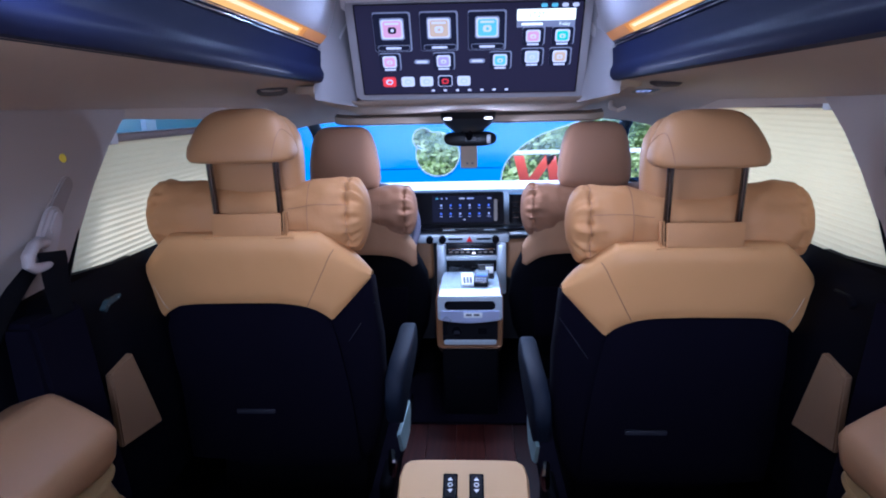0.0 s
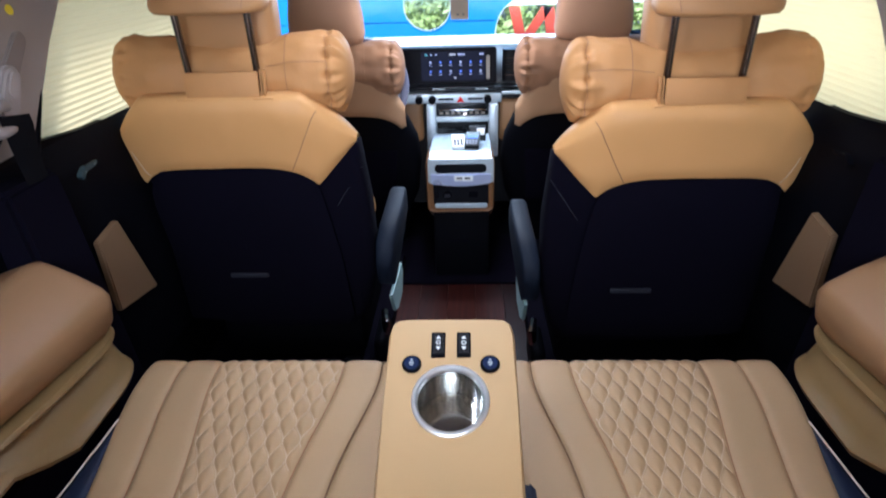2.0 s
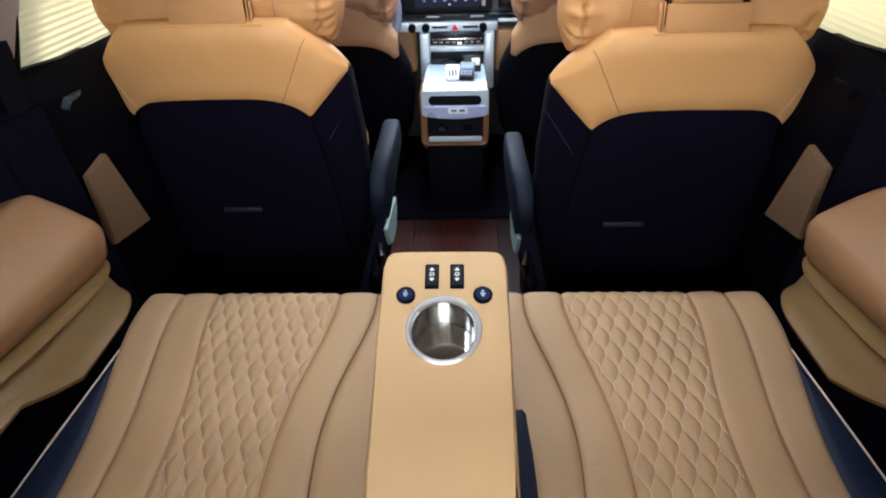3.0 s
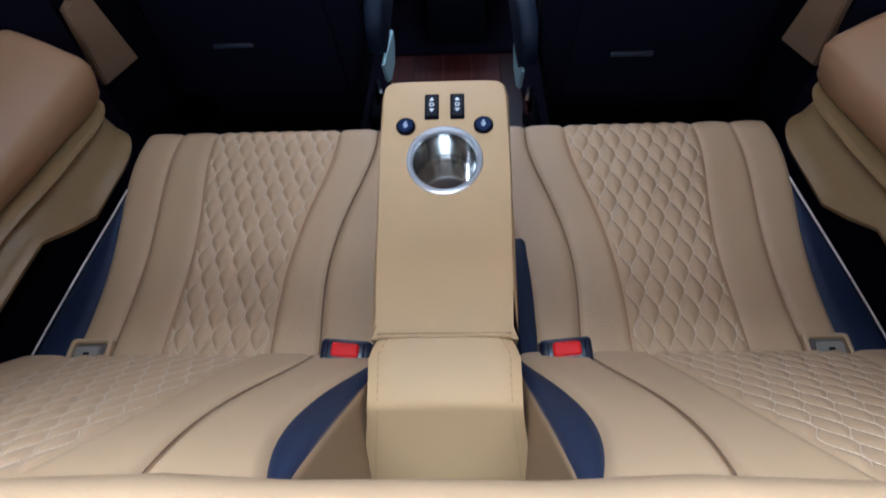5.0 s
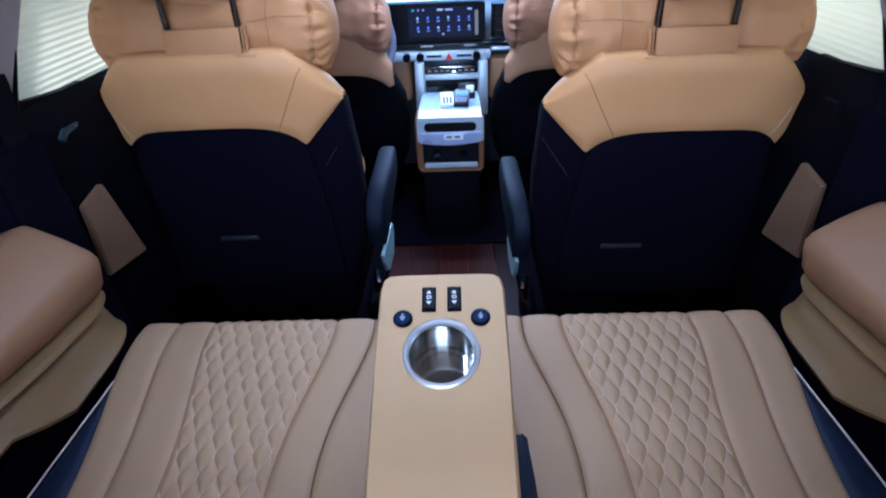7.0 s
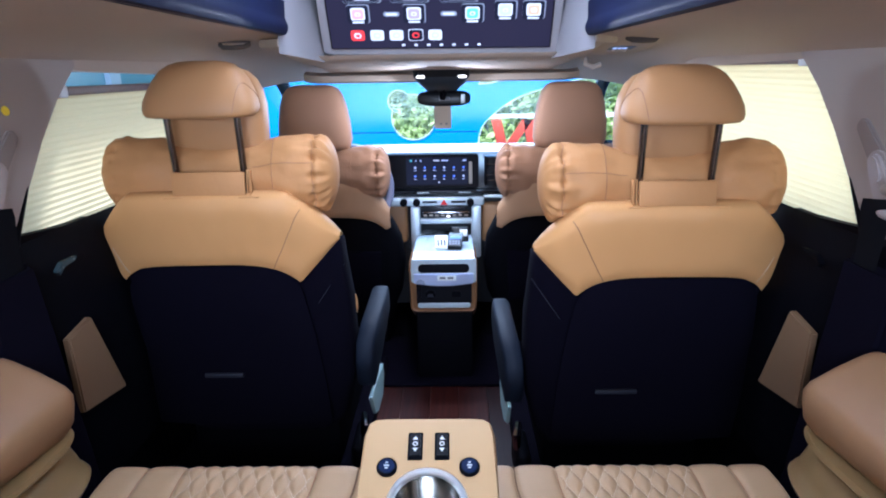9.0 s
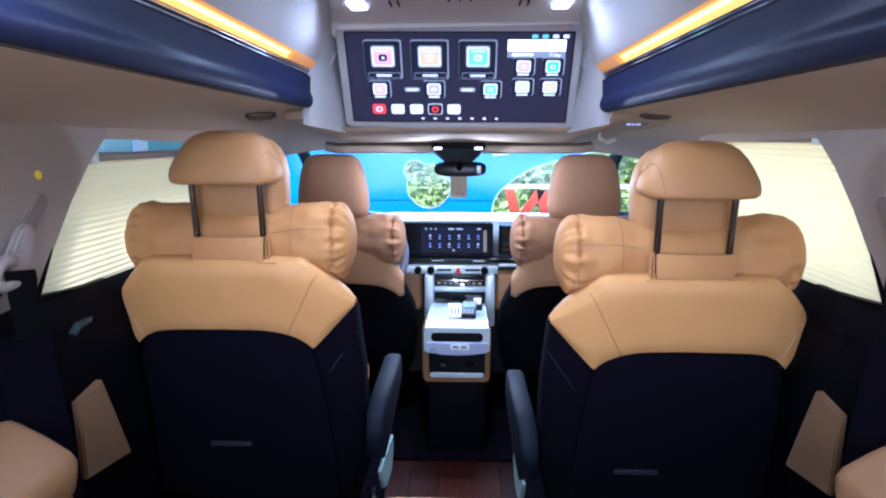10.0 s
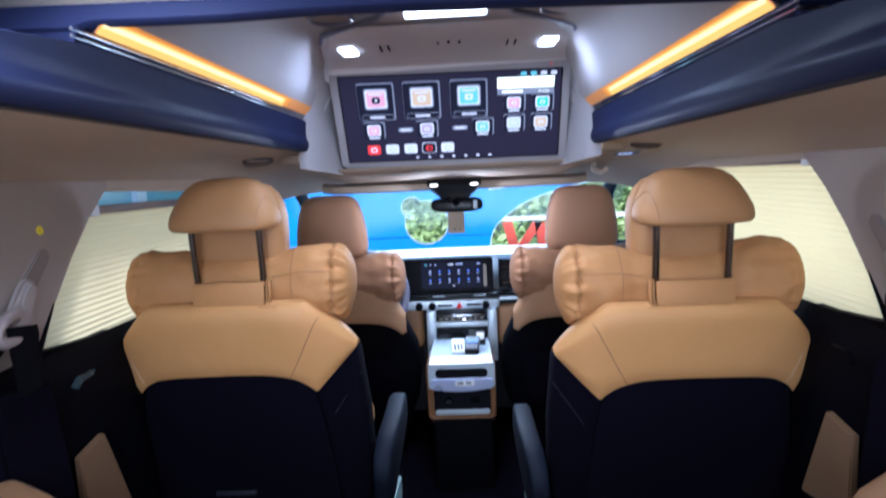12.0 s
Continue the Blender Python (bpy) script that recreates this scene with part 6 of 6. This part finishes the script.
# ---- seat belts on the rear pillars ----
def belt(s):
    t = thing("seat_belt", (s * 0.78, 1.03, 0.78), "black seat belt on an ivory height adjuster", "seat belt", "rear seat belts")
    X = lambda z, d: s * (wall_x(z) - 0.006 - d)
    f = lambda a, b, d: Vector((X(b, d), a, b))
    part("track", prism(capsule((1.104, 0.998), 0.017, (1.056, 0.938), 0.022), f, -0.004, 0.007, 0.003), TRACK_GREY, t, "grey slide track")
    part("adjuster", prism(capsule((1.048, 0.944), 0.022, (1.026, 0.898), 0.027), f, 0.004, 0.022, 0.006), IVORY, t, "ivory adjuster cover")
    part("adjuster_button", prism(capsule((1.046, 0.946), 0.013, (1.038, 0.926), 0.016), f, 0.020, 0.027, 0.003), IVORY, t, "ivory release button")
    part("guide_slot", prism([(1.004, 0.910), (1.014, 0.914), (1.020, 0.905), (1.008, 0.896)], f, 0.0235, 0.0255), BLACK_PLASTIC, t, "dark slot")
    part("belt_guide", tube([(X(0.9, 0.02), 1.015, 0.905), (X(0.9, 0.03), 0.990, 0.912), (X(0.9, 0.036), 0.965, 0.908), (X(0.9, 0.038), 0.948, 0.895), (X(0.9, 0.038), 0.946, 0.882), (X(0.9, 0.038), 0.960, 0.872), (X(0.9, 0.036), 0.985, 0.872), (X(0.9, 0.03), 1.02, 0.874)], 0.0105, 12), IVORY, t, "ivory belt guide")
    for path in ([(0.998, 0.893, 0.050, 0.036), (1.000, 0.875, 0.052, 0.036), (1.005, 0.84, 0.050, 0.033), (1.010, 0.795, 0.052, 0.029), (1.012, 0.72, 0.055, 0.028), (1.012, 0.60, 0.06, 0.028)], [(0.968, 0.872, 0.036, 0.02), (0.94, 0.845, 0.030, 0.026), (0.90, 0.80, 0.022, 0.028), (0.86, 0.74, 0.012, 0.028)]):
        rows = []
        for y, z, d, w in path:
            rows.append([Vector((s * (wall_x(z) - d), y - w, z + 0.006)), Vector((s * (wall_x(z) - d - 0.003), y, z)), Vector((s * (wall_x(z) - d), y + w, z - 0.006))])
        part("webbing", sheet(rows), WEBBING, t, "black webbing")


belt(-1)
belt(1)
solid("sticker", disc((-(wall_x(1.05) - 0.008), 1.10, 1.05), (1, 0, 0.12), 0.0085, 0.002, 20), YELLOW, "small round yellow sticker on the pillar", "sticker")


# ---- dashboard and console ----
def dashboard():
    t = thing("dashboard", (0, 2.65, 0.0), "dark dashboard with wide display and silver trim", "dashboard")
    prof = [(2.50, 0.10), (2.48, 0.42), (2.46, 0.56), (2.45, 0.61), (2.47, 0.665), (2.50, 0.70), (2.54, 0.728), (2.60, 0.748), (2.75, 0.752), (3.0, 0.740), (3.0, 0.10)]
    part("body", loft([[Vector((x, y, z)) for y, z in prof] for x in np.linspace(-0.78, 0.78, 9)]), DASH, t)
    # daylight on the dark dashboard top is put into this pale colour
    part("sunlit_strip", loft([[Vector((x, y - 0.05 * (x / 0.78) ** 2, z)) for y, z in ((2.70, 0.742), (2.72, 0.757), (2.85, 0.758), (3.0, 0.752), (3.0, 0.735))] for x in np.linspace(-0.77, 0.77, 17)]), DASH_SUNLIT, t, "dashboard top coloured pale for the daylight on it")
    for x0, x1 in ((-0.74, -0.155), (0.155, 0.74)):
        part("knee_panel", box(x0, x1, 2.43, 2.50, 0.40, 0.575, 0.02, 3), DASH_TAN, t, "tan leather lower panel")
    # silver bar with hazard button and knobs
    part("trim_bar", box(-0.72, 0.165, 2.385, 2.46, 0.572, 0.608, 0.008, 3), SILVER, t, "silver trim bar")
    part("trim_bar", box(0.165, 0.72, 2.40, 2.46, 0.60, 0.615, 0.006), SILVER, t)
    for x0, x1 in ((-0.088, -0.028), (0.03, 0.09)):
        part("button_row", box(x0, x1, 2.381, 2.387, 0.586, 0.594, 0.002), BLACK_PLASTIC, t)
    for x in (-0.165, -0.112, 0.108):
        part("knob", disc((x, 2.375, 0.59), (0, 1, 0), 0.015, 0.03, 24, 0.003), BLACK_PLASTIC, t)
    part("hazard_button", prism([(-0.014, 0.578), (0.014, 0.578), (0.0, 0.602)], lambda a, b, d: Vector((a, 2.384 + d, b)), -0.003, 0.004, 0.001), RED, t, "red triangle hazard button")
    # wide display
    d = part("display_housing", prism(rounded(-0.30, 0.145, 0.638, 0.775, 0.012), lambda a, b, dd: Vector((a, 2.455 + dd + (b - 0.7) * 0.12, b)), -0.01, 0.03, 0.004), SCREEN_BLACK, t, "gloss black display housing")
    sc = lambda a, b, dd: Vector((a, 2.455 - 0.0115 - dd + (b - 0.7) * 0.12, b))
    part("display_screen", prism(rounded(-0.155, 0.10, 0.652, 0.762, 0.004), sc, 0, 0.0008), ICONS["dark"], d, "lit dark screen")
    # pale strip painted where the display shows a glossy reflection
    part("screen_glare", prism(rounded(0.104, 0.118, 0.655, 0.745, 0.004), sc, 0, 0.0008), SILVER_GREY, d, "pale glare painted on the screen")
    for r in range(2):
        for c in range(6):
            a, b = -0.118 + c * 0.040, 0.722 - r * 0.035
            part("app_icon", prism(rounded(a - 0.0038, a + 0.0038, b - 0.0038, b + 0.0038, 0.0017), sc, 0.0008, 0.0014), ICONS["blue"] if (r + c) % 3 else ICONS["lilac"], d)
            part("caption_bar", prism(rounded(a - 0.006, a + 0.006, b - 0.0125, b - 0.0105, 0.0008), sc, 0.0008, 0.0014), ICONS["lilac"], d)
    for a, w, ic in ((-0.135, 0.005, "cyan"), (-0.115, 0.003, "lilac"), (-0.095, 0.003, "lilac"), (-0.03, 0.012, "white"), (0.005, 0.014, "lilac"), (0.085, 0.008, "lilac"), (-0.02, 0.004, "white")):
        part("status_mark", prism(rounded(a - w, a + w, 0.748 if ic != "white" or a != -0.02 else 0.66, 0.753 if ic != "white" or a != -0.02 else 0.664, 0.001), sc, 0.0008, 0.0014), ICONS[ic], d)
    part("air_vent", loft([ring_xy(0.20, 2.47, 0.645, 0.032, 0.03, 24, 3), ring_xy(0.20, 2.47, 0.765, 0.032, 0.03, 24, 3)]), PIANO, t, "black upright air vent")
    for i in range(4):
        part("vent_slat", box(0.175, 0.225, 2.436, 2.444, 0.667 + i * 0.022, 0.670 + i * 0.022), DARK_CHROME, t)
    part("ledge", box(-0.30, 0.30, 2.40, 2.46, 0.622, 0.634, 0.004), PIANO, t)
    # two silver slivers stand in for glints along the ledge
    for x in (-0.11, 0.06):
        part("switch_glint", box(x, x + 0.05, 2.396, 2.404, 0.624, 0.628), SILVER, t)
    # centre stack
    st = part("stack_frame", box(-0.136, -0.098, 2.348, 2.46, 0.36, 0.575, 0.008), SILVER, t, "silver side of the centre stack")
    part("stack_frame", box(0.113, 0.151, 2.348, 2.46, 0.36, 0.575, 0.008), SILVER, t, "silver side of the centre stack")
    part("climate_panel", box(-0.10, 0.115, 2.385, 2.46, 0.522, 0.572, 0.004), PIANO, t, "gloss black climate panel")
    part("climate_strip", box(-0.09, 0.105, 2.378, 2.388, 0.544, 0.550, 0.003), CHROME, t, "chrome strip")
    for i in range(8):
        part("climate_key", box(-0.086 + i * 0.024, -0.070 + i * 0.024, 2.380, 2.387, 0.530, 0.537, 0.002), SILVER_GREY, t)
    part("lit_key", box(0.01, 0.025, 2.378, 2.386, 0.528, 0.533, 0.001), MAP_WHITE, t, "lit orange-white key")
    part("stack_divider", box(-0.10, 0.115, 2.365, 2.46, 0.502, 0.522, 0.005), SILVER, t)
    part("tray_recess", box(-0.10, 0.115, 2.43, 2.46, 0.36, 0.502), PIANO, t)
    part("steering_column", tube([(-0.372, 2.29, 0.65), (-0.372, 2.46, 0.60)], 0.04, 14), BLACK_PLASTIC, t)
    w = thing("steering_wheel", (-0.372, 2.26, 0.665), "black steering wheel with silver spokes", "steering wheel")
    part("rim", bm_torus((-0.372, 2.28, 0.668), 0.166, 0.015, (0, -1, 0.38), 48, 12), RAIL_GREY, w)
    part("hub", disc((-0.372, 2.285, 0.665), (0, -1, 0.38), 0.06, 0.04, 24, 0.01), BLACK_PLASTIC, w)
    for a in (0.0, math.pi, -math.pi / 2):
        part("spoke", tube([(-0.372 + 0.05 * math.cos(a), 2.285, 0.665 + 0.05 * math.sin(a)), (-0.372 + 0.158 * math.cos(a), 2.28 + 0.057 * math.sin(a), 0.668 + 0.15 * math.sin(a))], 0.013, 8), SILVER, w, "silver spoke")


dashboard()


def console():
    t = thing("centre_console", (0, 2.1, 0.0), "silver and tan centre console with rear storage and power outlets", "console")
    # body with tan flanks
    rings = []
    for y, w, zt, zb in ((1.952, 0.108, 0.482, 0.292), (1.946, 0.114, 0.488, 0.286), (1.955, 0.118, 0.490, 0.282), (2.1, 0.120, 0.485, 0.2), (2.40, 0.122, 0.44, 0.1)):
        rings.append([Vector((a * w, y + 0.05 * (0.5 - b) * 0.6, zb + (zt - zb) * b)) for a, b in [(p[0] * 2 - 1, p[1]) for p in rounded(0, 1, 0, 1, 0.09)]])
    part("body", loft(rings), CONSOLE_TAN, t, "tan leather console body")
    part("base", box(-0.10, 0.104, 1.985, 2.42, -0.0115, 0.30, 0.01), BLACK_PLASTIC, t, "black console base")
    part("base_label", box(-0.05, 0.03, 1.981, 1.987, 0.155, 0.162), BLACK_CLOTH, t)
    yy = lambda b: 1.944 - 0.0 + 0.03 * (0.39 - b)
    f = lambda a, b, d: Vector((a, yy(b) + d, b))
    part("tray_lid", loft([[Vector((x, y, z)) for y, z in ((1.935, 0.470), (1.932, 0.490), (1.945, 0.500), (1.99, 0.503), (2.15, 0.495), (2.30, 0.472), (2.38, 0.45), (2.38, 0.42))] for x in (-0.103, -0.096, 0.1, 0.107)]), SILVER, t, "silver tray lid")
    part("front_frame", prism(rounded(-0.110, 0.114, 0.404, 0.492, 0.010), f, -0.012, 0.01, 0.003), SILVER, t, "pale silver front frame")
    part("pull_slot", prism(rounded(-0.086, 0.090, 0.443, 0.475, 0.0150, 6), f, -0.0150, 0.01), PIANO, t, "black oval pull slot")
    # silver band, its blue reflection is put into the base colour
    part("silver_band", prism([(-0.101, 0.440), (-0.1, 0.404)] + [(-0.1 + 0.204 * q, 0.404 - 0.010 * math.sin(math.pi * q)) for q in (0.05, 0.12, 0.25, 0.4, 0.5, 0.6, 0.75, 0.88, 0.95)] + [(0.104, 0.404), (0.105, 0.440)], f, -0.0165, 0.01, 0.002), BAND_SHEEN, t, "silver band")
    part("sticker", prism(rounded(-0.02, 0.045, 0.415, 0.434, 0.002), f, -0.0176, -0.0155), WHITE_PLASTIC, t, "white label with two grey bars")
    for a in (-0.012, 0.015):
        part("sticker_bar", prism(rounded(a, a + 0.02, 0.421, 0.429, 0.001), f, -0.0184, -0.017), INK, t)
    part("socket_bay", prism(rounded(-0.094, 0.098, 0.322, 0.406, 0.008), f, -0.006, 0.02), PIANO, t, "gloss black socket bay")
    part("power_socket", disc((-0.045, yy(0.36) - 0.008, 0.362), (0, 1, 0), 0.017, 0.01, 24, 0.002), BLACK_PLASTIC, t, "round power outlet")
    part("socket_mark", prism([(-0.057, 0.352), (-0.033, 0.352), (-0.037, 0.364), (-0.053, 0.364)], f, -0.014, -0.008), STRIP_GREY, t)
    part("power_socket", prism(rounded(0.03, 0.06, 0.350, 0.372, 0.003), f, -0.009, 0.0, 0.001), BLACK_PLASTIC, t, "square outlet cover")
    part("bottom_lip", prism(rounded(-0.09, 0.094, 0.310, 0.328, 0.008), f, -0.012, 0.01, 0.003), SILVER, t, "silver lower lip")
    # clear film left on the lid, rumpled
    rows = []
    for i, x in enumerate(np.linspace(-0.128, 0.13, 30)):
        rows.append([Vector((x, y, 0.510 - 0.10 * max(0, y - 2.1) + 0.006 * noise.noise(Vector((x * 34, y * 14, 3))) - 0.22 * max(0, abs(x) - 0.105))) for y in np.linspace(1.96, 2.34, 26)])
    solid("protective_film", sheet(rows), WRAP, "rumpled clear protective film on the console lid", "plastic film", angle=15)
    p = thing("card_reader", (0.0, 2.0, 0.505), "small white keypad terminal lying on the console", "keypad")
    m = Matrix.Translation((-0.002, 0.03, -0.028)) @ about((0.0, 2.0, 0.535), 16, 0, 4) @ Matrix.Translation((0, 2.0, 0.535)) @ Matrix.Scale(0.82, 4) @ Matrix.Translation((0, -2.0, -0.535))
    part("body", turn(box(-0.032, 0.022, 1.965, 2.06, 0.538, 0.556, 0.005, 3), m), WHITE_PLASTIC, p)
    for r in range(4):
        for c in range(3):
            part("key", turn(box(-0.024 + c * 0.014, -0.014 + c * 0.014, 1.972 + r * 0.013, 1.981 + r * 0.013, 0.555, 0.5595, 0.001, 1), m), INK, p)
    q = thing("phone_terminal", (0.06, 2.0, 0.505), "black handheld terminal with a small lit blue screen", "handheld device")
    m = Matrix.Translation((-0.018, 0.03, -0.028)) @ about((0.06, 2.0, 0.535), 18, 0, -5) @ Matrix.Translation((0.06, 2.0, 0.535)) @ Matrix.Scale(0.82, 4) @ Matrix.Translation((-0.06, -2.0, -0.535))
    part("body", turn(box(0.03, 0.092, 1.965, 2.07, 0.54, 0.562, 0.005, 3), m), PIANO, q)
    part("screen", turn(box(0.038, 0.084, 2.018, 2.035, 0.561, 0.5635), m), ICONS["blue"], q, "lit blue screen")
    for r in range(2):
        for c in range(4):
            part("key", turn(box(0.037 + c * 0.0125, 0.046 + c * 0.0125, 1.974 + r * 0.016, 1.985 + r * 0.016, 0.561, 0.5645, 0.001, 1), m), SCREEN_GREY, q)
    part("lid_screen", turn(box(0.03, 0.092, 2.075, 2.085, 0.508, 0.562, 0.004, 3), about((0.06, 2.08, 0.508), -14)), PIANO, q)
    # the part named label is the screen's reflection, painted as a white patch
    part("label", turn(box(0.06, 0.088, 2.073, 2.076, 0.53, 0.554, 0.001), about((0.06, 2.08, 0.508), -14)), WHITE_PLASTIC, q, "white patch painted as the reflection on the raised screen")


console()
